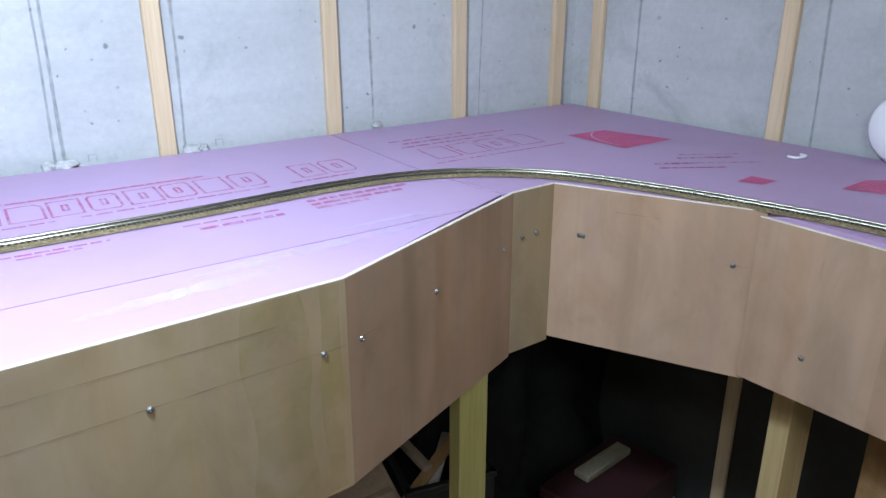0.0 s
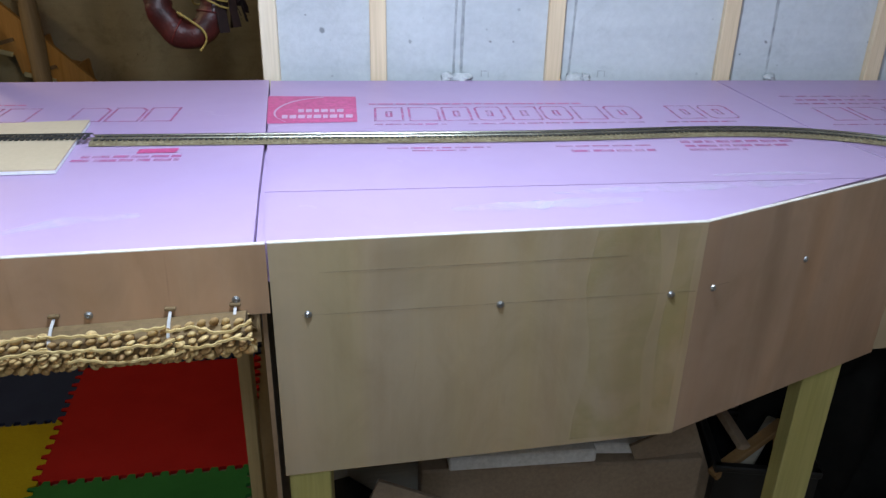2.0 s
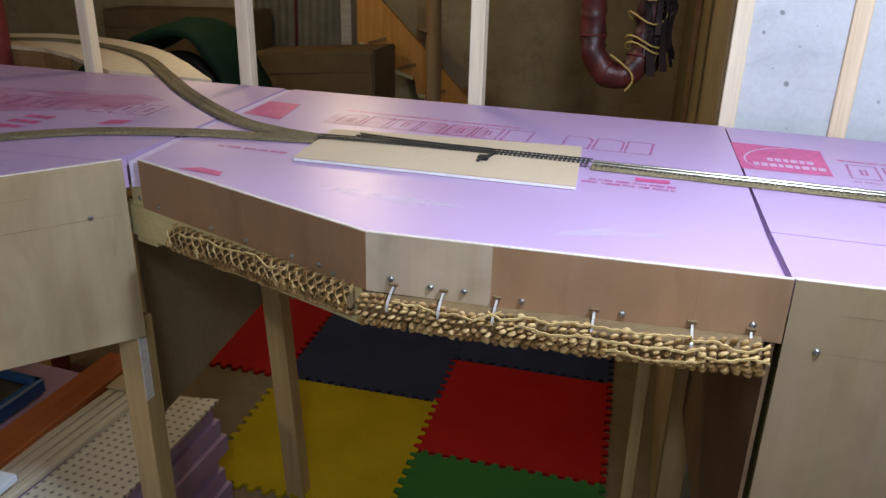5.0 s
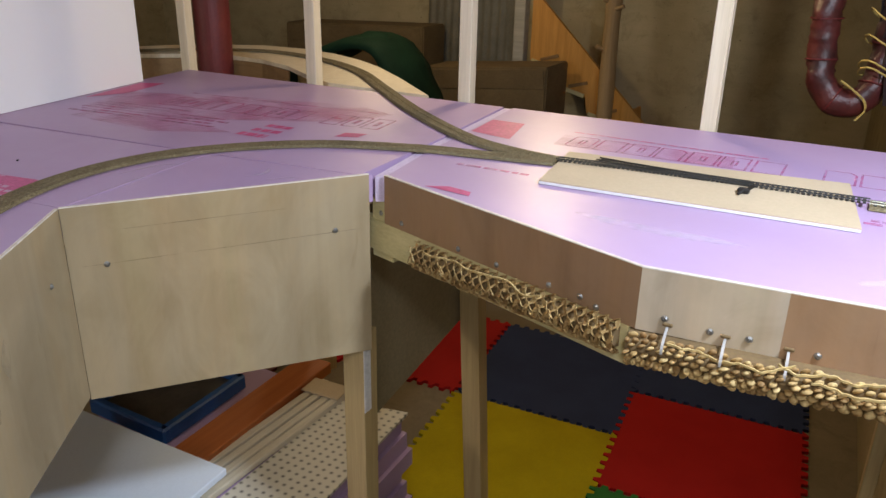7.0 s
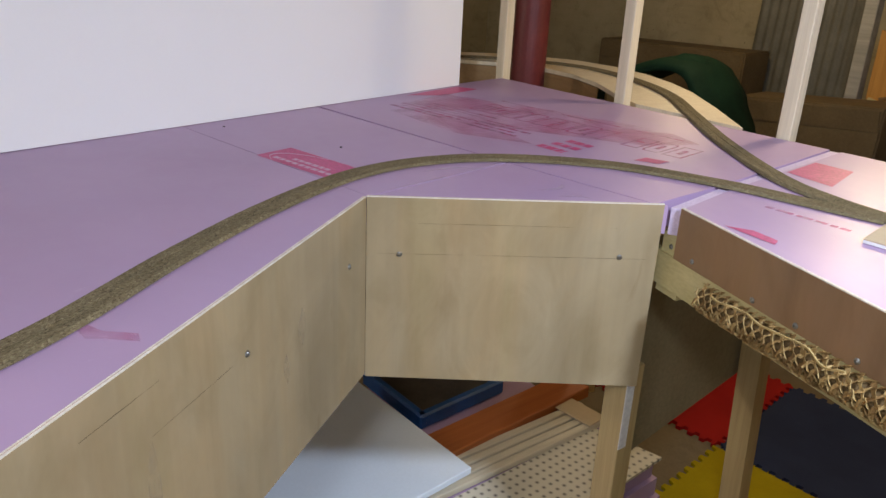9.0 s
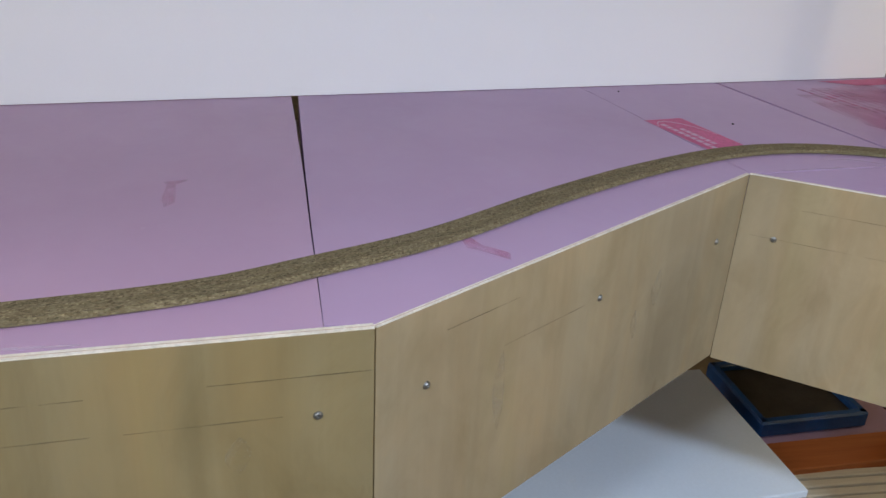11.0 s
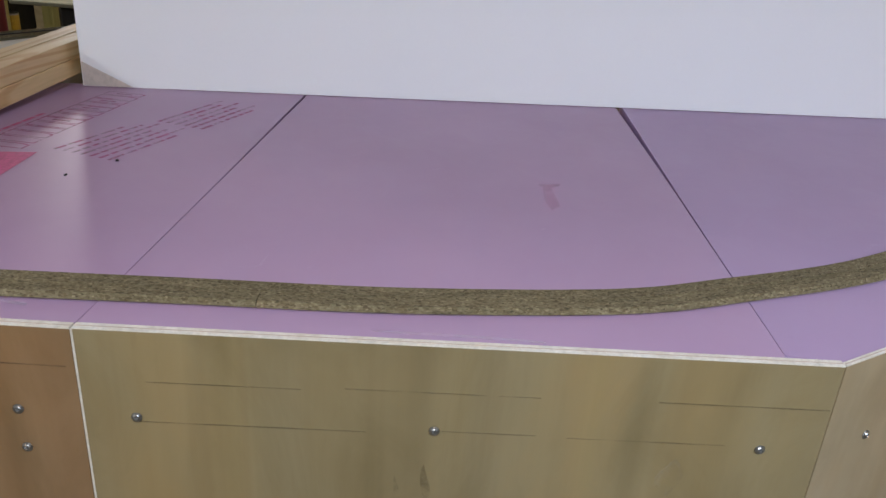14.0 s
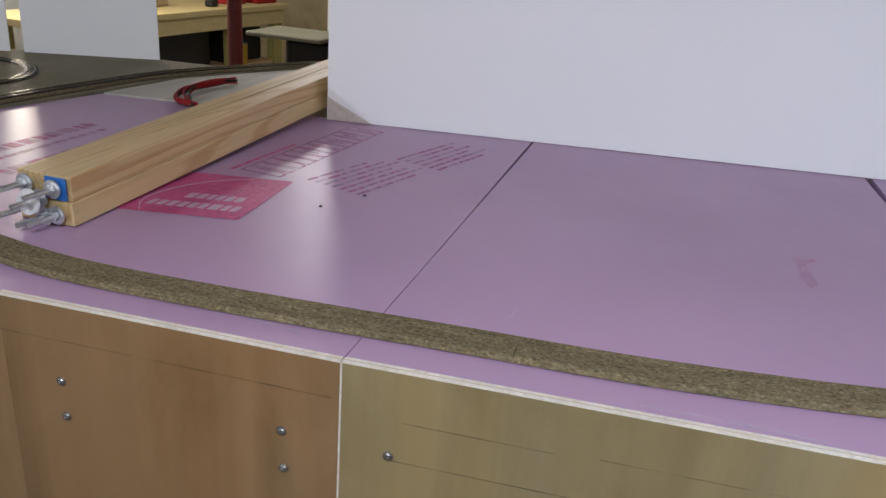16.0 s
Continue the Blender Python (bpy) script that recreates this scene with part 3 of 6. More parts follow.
wall_mark(0.099, 1.301, 0.009, 0.013)
wall_mark(0.365, 1.301, 0.009, 0.013)
for x, w in ((0.026, 0.004), (0.043, 0.005), (0.285, 0.005), (0.745, 0.005), (1.07, 0.003)):
    fin(lambda z, x=x: (Vector((x + 0.008 * z / CEIL, 1.765, z)), Vector((1, 0, 0)), Vector((0, -1, 0))), w, x * 10)
for y, w in ((1.56, 0.005), (1.075, 0.005), (0.45, 0.005)):
    fin(lambda z, y=y: (Vector((east_x(y), y, z)), Vector((-E_SLOPE, 1, 0)).normalized(), Vector((-1, -E_SLOPE, 0)).normalized()), w, y * 10)


def lump(name, at, size, material, label, category, group="", seed=1, amount=0.35, detail=2):
    """An uneven rounded lump resting at its place."""
    bm = empty_bm()
    bmesh.ops.create_icosphere(bm, subdivisions=detail, radius=1.0)
    for v in bm.verts:
        k = 1 + amount * noise.noise(v.co * 1.6 + Vector((seed * 3.1, seed * 1.7, 0)))
        v.co = Vector((v.co.x * size[0] * k, v.co.y * size[1] * k, max(v.co.z, -0.55) * size[2] * k))
    low = min(v.co.z for v in bm.verts)
    for v in bm.verts:
        v.co += Vector((at[0], at[1], at[2] - low))
    return solid(name, bm, material, label, category, group, smooth=True)


for k, (x, y, s) in enumerate(((0.045, 1.748, 0.030), (0.30, 1.748, 0.026), (0.755, 1.748, 0.016), (0.015, 1.75, 0.018), (0.325, 1.75, 0.014))):
    lump("putty_lump", (x, y, TOP - 0.004), (s * 0.8, 0.014, 0.010), PUTTY, "crumbled grey mortar against the wall", "mortar lump", "mortar lumps at the wall", seed=k + 2, amount=0.6, detail=3)

# furring strips on the concrete, and the open stud wall
for x in (-0.138, 0.250, 0.643, 1.001, 1.325):
    solid("furring_strip", box(empty_bm(), (x, 1.7555, CEIL / 2), (0.036, 0.018, CEIL - 0.004), None, 0.002), STRAP, "pale pine furring strip fixed upright to the concrete", "furring strip", "furring strips")
for y in (1.675, 1.152, 0.59, 0.03, -0.52):
    turn = pose(0, 0, 0, 0, 0, math.degrees(math.atan(E_SLOPE)))
    solid("furring_strip", box(empty_bm(), (east_x(y) - 0.0100, y, CEIL / 2), (0.018, 0.036, CEIL - 0.004), turn, 0.002), STRAP, "pale pine furring strip fixed upright to the concrete", "furring strip", "furring strips")
for y, w in ((3.4, 0.04),):
    solid("wall_stud", box(empty_bm(), (-0.397 - 0.0545 * (y - 1.79) - 0.0135, y, CEIL / 2), (0.024, w, CEIL - 0.004), None, 0.003), BROWN_WOOD, "dim pine stud against the return wall", "wall stud", "studs of the return wall")

# steel column behind the partition
bm = empty_bm()
bmesh.ops.create_cone(bm, cap_ends=True, segments=40, radius1=0.062, radius2=0.062, depth=CEIL, matrix=Matrix.Translation((-2.715, 1.92, CEIL / 2)))
col = thing("steel_column", (-2.715, 1.92, 0), "dark red painted round steel column", "column")
part("shaft", bm, RED_STEEL, col, smooth=False)
part("base_plate", box(empty_bm(), (-2.715, 1.92, 0.006), (0.2, 0.2, 0.012), None, 0.002), RED_STEEL, col)

# ---- benchwork ----
SCREW = None


def screw(parent, at, normal):
    """A washer-head screw that stands out of a panel."""
    global SCREW
    if SCREW is None:
        bm = empty_bm()
        prof = [(0.0, 0.0003), (0.0010, 0.0004), (0.0018, 0.0024), (0.0030, 0.0022), (0.0038, 0.0013), (0.0048, 0.0010), (0.0052, 0.0)]
        rings = [[bm.verts.new((r * math.cos(a), r * math.sin(a), h)) for a in np.linspace(0, 2 * math.pi, 11)[:-1]] for r, h in prof[1:]]
        tip = bm.verts.new((0, 0, prof[0][1]))
        for k in range(10):
            bm.faces.new((tip, rings[0][k], rings[0][(k + 1) % 10]))
            for a, b in zip(rings, rings[1:]):
                bm.faces.new((a[k], b[k], b[(k + 1) % 10], a[(k + 1) % 10]))
        SCREW = finish("screw", bm, ZINC, False)
    ob = new("screw", SCREW)
    ob.parent = parent
    ob.matrix_local = Matrix.Translation(Vector(at) - place_of(parent)) @ Vector(normal).to_track_quat("Z", "Y").to_matrix().to_4x4()
    return ob


def fascia(module, p, q, material, z0=0.965, z1=TOP + 0.001, screws=(), lines=(), label="", thick=0.0055):
    """A thin plywood face from p to q; z0: its lower edge, or one height for each end; screws: (metres along, height); lines: (from, to, height)."""
    n0 = Vector((q[1] - p[1], p[0] - q[0])).normalized()
    low = z0 if isinstance(z0, tuple) else (z0, z0)
    sheet = board(empty_bm(), p, q, thick, low[0], z1)
    for v in sheet.verts:
        if v.co.z < z1 - 0.01 and (v.co.xy - Vector(q)).length < (v.co.xy - Vector(p)).length:
            v.co.z = low[1]
    ob = part("fascia_panel", sheet, material, module, label)
    part("top_edge", board(empty_bm(), (p[0], p[1]), (q[0], q[1]), thick, z1, z1 + 0.0015), PLY_EDGE, ob, "raw pale plywood edge")
    c = n0 * (thick * 0.4)
    part("core_layer", board(empty_bm(), (p[0] - c.x, p[1] - c.y), (q[0] - c.x, q[1] - c.y), 0.0007, z1 + 0.0012, z1 + 0.0018), PLY_CORE, ob, "reddish middle layer of the plywood")
    d = Vector((q[0] - p[0], q[1] - p[1], 0))
    full = d.length
    d.normalize()
    n = Vector((d.y, -d.x, 0))
    for s, z in screws:
        screw(ob, Vector((p[0], p[1], z)) + d * s + n * 0.0005, n)
    for a, b, z in lines:
        e = Vector((p[0], p[1], 0)) + n * 0.0009
        part("pencil_line", board(empty_bm(), (e + d * a)[:2], (e + d * min(b, full))[:2], 0.0008, z, z + 0.0007), PENCIL, ob)
    return ob


def leg(module, x, y, sx, sy, z1, material):
    return part("leg", box(empty_bm(), (x, y, z1 / 2), (sx, sy, z1), None, 0.002), material, module)


# east corner module
g0, g1, g2, g3, g4 = (-0.280, 0.885), (0.280, 0.927), (0.708, 1.120), (0.810, 1.129), (1.006, 0.806)
east = thing("bench_module", (0.5, 1.3, 0), "corner layout table with plywood fascia and timber legs", "layout table", "layout tables")
face_a = fascia(east, g0, g1, PLY_TAN, z0=(0.950, 0.963), screws=((0.043, 1.202), (0.289, 1.199), (0.524, 1.198)), lines=((0.035, 0.56, 1.2005), (0.06, 0.46, 1.259)))
fascia(east, g1, g2, PLY_PINK, screws=((0.030, 1.198), (0.22, 1.20), (0.437, 1.201)), lines=((0.02, 0.06, 1.200),))
fascia(east, g2, g3, PLY_TAN, z0=0.971, screws=((0.025, 1.21), (0.06, 1.213)))
fascia(east, g3, g4, PLY_PINK, z0=0.980, screws=((0.055, 1.207), (0.062, 1.206), (0.335, 1.196)), lines=((0.12, 0.20, 1.262), (0.31, 0.36, 1.196)))
fascia(east, (0.996, 0.812), (1.024, 0.585), PLY_PINK, z0=0.988, z1=TOP - 0.007, screws=((0.11, 1.07),))
fascia(east, (1.024, 0.585), (1.075, 0.10), PLY_PINK, z0=0.988, z1=TOP - 0.010, screws=((0.15, 1.2), (0.3, 1.2)))
fascia(east, (1.075, 0.10), (1.13, -0.5), PLY_PINK, z0=0.988, z1=TOP - 0.010)
deck_e = [(-0.270, 0.897), (0.278, 0.942), (0.704, 1.134), (0.812, 1.142), (1.030, 0.80), (1.14, -0.5), (east_x(-0.5, -0.04), -0.5), (east_x(1.70, -0.04), 1.71), (-0.35, 1.71)]
part("deck", prism(empty_bm(), deck_e, 1.235, 1.247), PLY_PALE, east)
leg(east, -0.250, 0.935, 0.058, 0.058, 1.235, GREENISH)
leg(east, 0.635, 1.15, 0.066, 0.040, 1.235, GREENISH)
leg(east, 1.16, 0.79, 0.075, 0.045, 1.235, PINE_Z)
leg(east, 1.22, 0.62, 0.045, 0.075, 1.235, BROWN_WOOD)
leg(east, 1.22, 1.60, 0.06, 0.04, 1.235, PINE_Z)
leg(east, -0.365, 1.62, 0.06, 0.04, 1.235, PINE_Z)
part("frame_rail", board(empty_bm(), (-0.24, 1.0), (-0.30, 1.66), 0.018, 1.15, 1.234), PINE_Y, east)
part("frame_rail", board(empty_bm(), (-0.24, 1.66), (1.2, 1.66), 0.018, 1.15, 1.234), PINE_X, east)
part("end_panel", board(empty_bm(), (-0.2885, 0.892), (-0.36, 1.60), 0.006, 0.62, 1.235), BROWN_BOARD, east, "dark brown hardboard end panel")

# middle module
m0, m1, m2 = (-0.2822, 0.8832), (-0.861, 0.831), (-1.392, 1.002)
mid = thing("bench_module", (-0.83, 1.3, 0), "narrow-faced layout table spanning the gap with a timber frame", "layout table", "layout tables")
mm = (-0.675, 0.8478)
fascia(mid, mm, m0, PLY_BROWN, z0=1.208, screws=((0.045, 1.222), (0.185, 1.222), (0.355, 1.230)))
fascia(mid, m1, mm, PLY_PALE, z0=1.208, screws=((0.038, 1.232), (0.098, 1.226), (0.148, 1.226)))
fascia(mid, m2, m1, PLY_BROWN, z0=1.208, screws=((0.05, 1.222), (0.20, 1.218), (0.29, 1.218), (0.40, 1.220), (0.46, 1.222), (0.49, 1.216)))
part("deck", prism(empty_bm(), [(-0.292, 0.894), (-0.857, 0.843), (-1.400, 1.014), (-1.44, 1.70), (-0.372, 1.70)], 1.235, 1.247), PLY_PALE, mid)
part("frame_rail", board(empty_bm(), (-0.872, 0.862), (-0.30, 0.908), 0.019, 1.152, 1.234), PINE_X, mid)
part("frame_rail", board(empty_bm(), (-1.500, 1.0372), (-0.870, 0.8348), 0.019, 1.146, 1.2075), PALE_PINE, mid, "pale pine frame rail")
part("frame_rail", board(empty_bm(), (-1.40, 1.66), (-0.40, 1.66), 0.019, 1.152, 1.234), PINE_X, mid)
part("frame_rail", board(empty_bm(), (-1.42, 1.07), (-1.42, 1.66), 0.019, 1.152, 1.234), PINE_Y, mid)
part("leg", sweep(empty_bm(), [Vector((-1.482, 1.65, 0.0)), Vector((-1.512, 1.65, 0.55)), Vector((-1.545, 1.65, 1.15))], [(-0.025, -0.029), (0.025, -0.029), (0.025, 0.029), (-0.025, 0.029)]), PINE_Z, mid)
leg(mid, -0.47, 1.655, 0.030, 0.05, 1.15, PINE_Z)

for x, y in ((-0.369, 1.765), (-0.965, 1.745), (-1.598, 1.7165)):
    part("upright", box(empty_bm(), (x, y, (1.15 + CEIL) / 2), (0.036, 0.034, CEIL - 1.152), None, 0.002), STUD, mid, "slim pale spruce upright")

# west module
s0x = -1.2172
w0, w1, w2, w3 = (-1.420, 0.9935), (-1.722, 0.570), (-1.275, -0.089), (-1.2175, -0.7788)
west = thing("bench_module", (-1.8, 0.4, 0), "kinked layout table with tall plywood fascia and timber legs", "layout table", "layout tables")
fascia(west, w1, w0, PLY_LIGHT, z0=(0.949, 0.934), screws=((0.058, 1.197), (0.452, 1.201)), lines=((0.02, 0.50, 1.1975), (0.09, 0.44, 1.255)))
w2_open, w1_open = tuple(Vector(w2).lerp(Vector(w1), 0.003)), tuple(Vector(w1).lerp(Vector(w2), 0.0025))
face_c2 = fascia(west, w2_open, w1_open, PLY_LIGHT, z0=0.955, screws=((0.072, 1.203), (0.395, 1.204), (0.72, 1.20)), lines=((0.20, 0.36, 1.2035), (0.10, 0.22, 1.262)))
face_c = fascia(west, w3, w2, PLY_YELLOW, z0=0.955, screws=((0.048, 1.210), (0.324, 1.210), (0.635, 1.206)), lines=((0.05, 0.26, 1.205), (0.325, 0.42, 1.2095), (0.45, 0.60, 1.2085), (0.24, 0.42, 1.252), (0.53, 0.69, 1.2535), (0.06, 0.2, 1.249)), thick=0.0095)
part("end_edge", board(empty_bm(), (s0x, -0.7809), (s0x - 0.0001, -0.7789), 0.009, 0.956, TOP + 0.001), PLY_EDGE, west, "raw pale end of the plywood")
part("deck", prism(empty_bm(), [(-1.432, 0.998), (-1.738, 0.57), (-1.290, -0.09), (-1.236, -0.77), (-2.14, -0.79), (-2.57, 1.44), (-2.60, 1.70), (-1.465, 1.70)], 1.235, 1.247), PLY_PALE, west)
leg(west, -1.463, 1.012, 0.052, 0.050, 0.962, PINE_Z)
part("white_tape", box(empty_bm(), (-1.4362, 0.999, 0.862), (0.002, 0.023, 0.165)), WHITE_EDGE, west, "torn strip of white tape")
bm = empty_bm()
side = [(-1.574, 1.18, 0.582), (-1.560, 1.69, 0.687), (-1.560, 1.69, 1.150), (-1.574, 1.18, 1.150)]
front = [bm.verts.new(v) for v in side]
back = [bm.verts.new((x - 0.006, y, z)) for x, y, z in side]
bm.faces.new(front)
bm.faces.new(back[::-1])
for k in range(4):
    bm.faces.new((front[k], back[k], back[(k + 1) % 4], front[(k + 1) % 4]))
part("end_panel", bm, OLIVE_BOARD, west, "brown hardboard end panel")
block = part("joint_block", board(empty_bm(), (-1.432, 1.022), (-1.376, 1.006), 0.018, 1.13, 1.2465), PALE_PINE, west, "pale pine block in the joint")
screw(block, (-1.408, 1.0148, 1.222), (-0.275, -0.96, 0))
screw(block, (-1.400, 1.0125, 1.175), (-0.275, -0.96, 0))
leg(west, -2.45, 1.62, 0.06, 0.06, 1.235, PINE_Z)
leg(west, -2.05, -0.68, 0.06, 0.06, 1.235, PINE_Z)
part("frame_rail", board(empty_bm(), (-1.45, 1.66), (-2.5, 1.66), 0.019, 1.152, 1.234), PINE_X, west)

for x, y in ((-2.094, 1.695), (-2.585, 1.675)):
    part("upright", box(empty_bm(), (x, y, (1.15 + CEIL) / 2), (0.036, 0.034, CEIL - 1.152), None, 0.002), STUD, west, "slim pale spruce upright")

# south module
s0, s1, s2 = (-1.2165, -0.781), (-1.193, -1.148), (-1.16, -1.9)
south = thing("bench_module", (-1.9, -1.7, 0), "wide layout table end with reddish plywood fascia", "layout table", "layout tables")
fascia(south, s1, s0, PLY_RED, z0=0.955, screws=((0.310, 1.213), (0.312, 1.170), (0.065, 1.214), (0.067, 1.172)), lines=((0.0, 0.36, 1.262),), thick=0.0095)
fascia(south, s2, s1, PLY_RED, z0=0.955, screws=((0.3, 1.2), (0.5, 1.2)))
part("deck", prism(empty_bm(), [(-1.238, -0.79), (-2.14, -0.80), (-2.14, -1.12), (-2.82, -1.12), (-2.80, -1.38), (-2.58, -1.575), (-2.44, -1.70), (-2.42, -1.86), (-2.30, -2.20), (-2.02, -2.90), (-1.16, -2.90), (-1.18, -1.9), (-1.22, -1.16)], 1.235, 1.247), PLY_PALE, south)
leg(south, -1.30, -0.9, 0.06, 0.06, 1.235, PINE_Z)
leg(south, -1.25, -2.5, 0.06, 0.06, 1.235, PINE_Z)
leg(south, -2.7, -1.3, 0.06, 0.06, 1.235, PINE_Z)
leg(south, -2.1, -2.4, 0.06, 0.06, 1.235, PINE_Z)



def streak(face, p, q, s, z0, z1, w, material, label, pointed=True):
    """A stain in the grain of a fascia panel, pointed at both ends."""
    d = Vector((q[0] - p[0], q[1] - p[1], 0)).normalized()
    n = Vector((d.y, -d.x, 0))
    bm = empty_bm()
    rows = []
    for k in range(9):
        f = k / 8
        c = Vector((p[0], p[1], z0 + (z1 - z0) * f)) + d * (s + 0.002 * math.sin(f * 5 + s * 40)) + n * 0.0006
        h = d * w * (0.1 + math.sin(math.pi * f) if pointed else 1 + 0.15 * math.sin(f * 9 + s * 30))
        rows.append((bm.verts.new(c - h), bm.verts.new(c + h)))
    for a, b in zip(rows, rows[1:]):
        bm.faces.new((a[0], a[1], b[1], b[0]))
    part("grain_stain", bm, material, face, label)


for s, z0, z1, w in ((0.318, 1.118, 1.170, 0.004), (0.290, 1.10, 1.155, 0.003),):
    streak(face_c, w3, w2, s, z0, z1, w, STAIN, "dark stain in the grain")
for s, z0, z1, w in ((0.555, 1.145, 1.190, 0.012),):
    streak(face_c, w3, w2, s, z0, z1, w, PALE_STAIN, "pale rubbed patch")
for s, z0, z1, w in ((0.55, 1.14, 1.20, 0.012), (0.50, 1.10, 1.15, 0.008), (0.20, 1.08, 1.2, 0.01)):
    streak(face_c2, w2, w1, s, z0, z1, w, PALE_STAIN, "pale rubbed patch")

for s, w in ((0.455, 0.045), (0.535, 0.016)):
    streak(face_a, g0, g1, s, 0.968, 1.298, w, YELLOW_STAIN, "yellowish stain in the plywood", False)

# ---- foam boards ----


def foam(outline, label, z1=TOP, material=None, z0=1.2475):
    return solid("foam_board", prism(empty_bm(), outline, z0, z1), material or FOAM, label, "foam board", "foam boards on the tables")


LILAC = "lilac-pink insulation foam board on the table"
fa_back = foam([(-0.3035, 1.062), (-0.3705, 1.735), (0.622, 1.735), (0.640, 1.38), (0.668, 1.22), (0.688, 1.130), (0.600, 1.0895)], LILAC + " with magenta print")
fa_front = foam([(-0.2835, 0.8915), (-0.3030, 1.0585), (0.592, 1.0865), (0.2785, 0.9335)], "lilac foam filler strip along the table front")
fa_east = foam([(0.626, 1.735), (0.644, 1.38), (0.672, 1.22), (0.6935, 1.131), (0.708, 1.1265), (0.8125, 1.1355), (1.0125, 0.809), (1.0315, 0.585), (1.083, 0.10), (1.138, -0.5), (east_x(-0.5, -0.032), -0.5), (east_x(1.735, -0.032), 1.735)], LILAC + " corner")
fb = foam([(-0.2965, 0.8888), (-0.8605, 0.8365), (-1.3905, 1.0085), (-1.415, 1.20), (-1.452, 1.702), (-0.3745, 1.742), (-0.3335, 1.32), (-0.3120, 1.06)], LILAC + " with magenta print")
fb_joint = foam([(-1.4125, 1.003), (-1.394, 1.012), (-1.4185, 1.20), (-1.455, 1.702), (-1.476, 1.700), (-1.438, 1.20)], "narrow pale cut foam filler in the joint between the tables", TOP - 0.003, FOAM_CUT)
fc_tri = foam([(-1.4165, 1.000), (-1.724, 0.5775), (-1.768, 0.941), (-1.440, 0.983)], "small triangular lilac foam infill piece")
fc_logo = foam([(-1.728, 0.577), (-2.40, 0.492), (-2.47, 0.868), (-1.772, 0.940)], LILAC + " with a magenta logo block")
fc_nw = foam([(-1.770, 0.946), (-2.47, 0.879), (-2.565, 1.62), (-2.57, 1.655), (-1.479, 1.700), (-1.441, 1.20), (-1.436, 0.987)], LILAC + " heavily printed, under the partition")
fc_mid = foam([(-1.2895, -0.1383), (-1.284, -0.0855), (-1.7285, 0.5757), (-2.40, 0.4905), (-2.29, -0.160), (-2.02, -0.155), (-1.74, -0.150), (-1.55, -0.1455)], LILAC + " beside the white backdrop")
fc_south = foam([(-1.2285, -0.7815), (-1.2845, -0.1387), (-1.55, -0.1475), (-1.74, -0.1530), (-2.02, -0.164), (-2.28, -0.175), (-2.16, -0.791)], LILAC + " beside the white backdrop", material=FOAM_ROSE)
fd = foam([(-1.2275, -0.7822), (-1.6, -0.7866), (-2.16, -0.7964), (-2.10, -1.20), (-2.04, -1.50), (-2.01, -1.70), (-1.81, -1.745), (-1.50, -1.80), (-1.17, -1.85), (-1.2035, -1.148)], LILAC + " end, printed", material=FOAM_ROSE)


foam([(-0.2958, 0.897), (-0.2842, 0.897), (-0.3042, 1.070), (-0.3706, 1.70), (-0.3736, 1.70), (-0.3335, 1.33), (-0.3115, 1.06)], "thin sliver of foam deep in the table joint", TOP - 0.013)


# print on the foam: blocks, outlined shapes and bars, as thin films
INK_Z = TOP + 0.0007


def flat(bm, pts, z=INK_Z):
    bm.faces.new([bm.verts.new((x, y, z)) for x, y in pts])


def at_uv(o, u, v):
    return lambda a, b: (o[0] + u[0] * a + v[0] * b, o[1] + u[1] * a + v[1] * b)


SHAPES = (
    ((0, 0), (1, 0), (1, 1), (0, 1)),
    ((0, 0), (1, 0), (1, 1), (0, 1)),
    ((0.12, 0), (0.88, 0), (1, 0.12), (1, 0.88), (0.88, 1), (0.12, 1), (0, 0.88), (0, 0.12)),
    ((0, 0), (1, 0), (1, 0.82), (0.8, 1), (0, 1)),
)


def outline_block(bm, f, a, b, w, h, s, kind):
    """One outlined block of a heavy display line, in one of a few plain shapes."""
    pts = [(a + x * w, b + y * h) for x, y in SHAPES[kind]]
    for (x0, y0), (x1, y1) in zip(pts, pts[1:] + pts[:1]):
        far = math.hypot(x1 - x0, y1 - y0)
        nx, ny = -(y1 - y0) / far * s, (x1 - x0) / far * s
        flat(bm, [f(x0, y0), f(x1, y1), f(x1 + nx, y1 + ny), f(x0 + nx, y0 + ny)])
    if kind in (0, 2):
        c, d, e, g = a + w * 0.38, a + w * 0.62, b + h * 0.3, b + h * 0.7
        for q in (((c, e), (d, e), (d, e + s), (c, e + s)), ((c, g), (d, g), (d, g - s), (c, g - s)), ((c, e), (c + s, e), (c + s, g), (c, g)), ((d, e), (d - s, e), (d - s, g), (d, g))):
            flat(bm, [f(*p) for p in q])


def display_line(parent, o, u, v, length, h, n, seed, s=0.006, material=None, gap=None):
    rng = random.Random(seed)
    f, bm = at_uv(o, u, v), empty_bm()
    step = length / n
    for k in range(n):
        if gap is not None and k == gap:
            continue
        outline_block(bm, f, k * step, 0, step * rng.uniform(0.84, 0.95), h, s * 0.75, rng.choice((0, 1, 2, 3)))
    part("printed_pattern", bm, material or INK_FAINT, parent, "outlined magenta display print", kind="stuff")


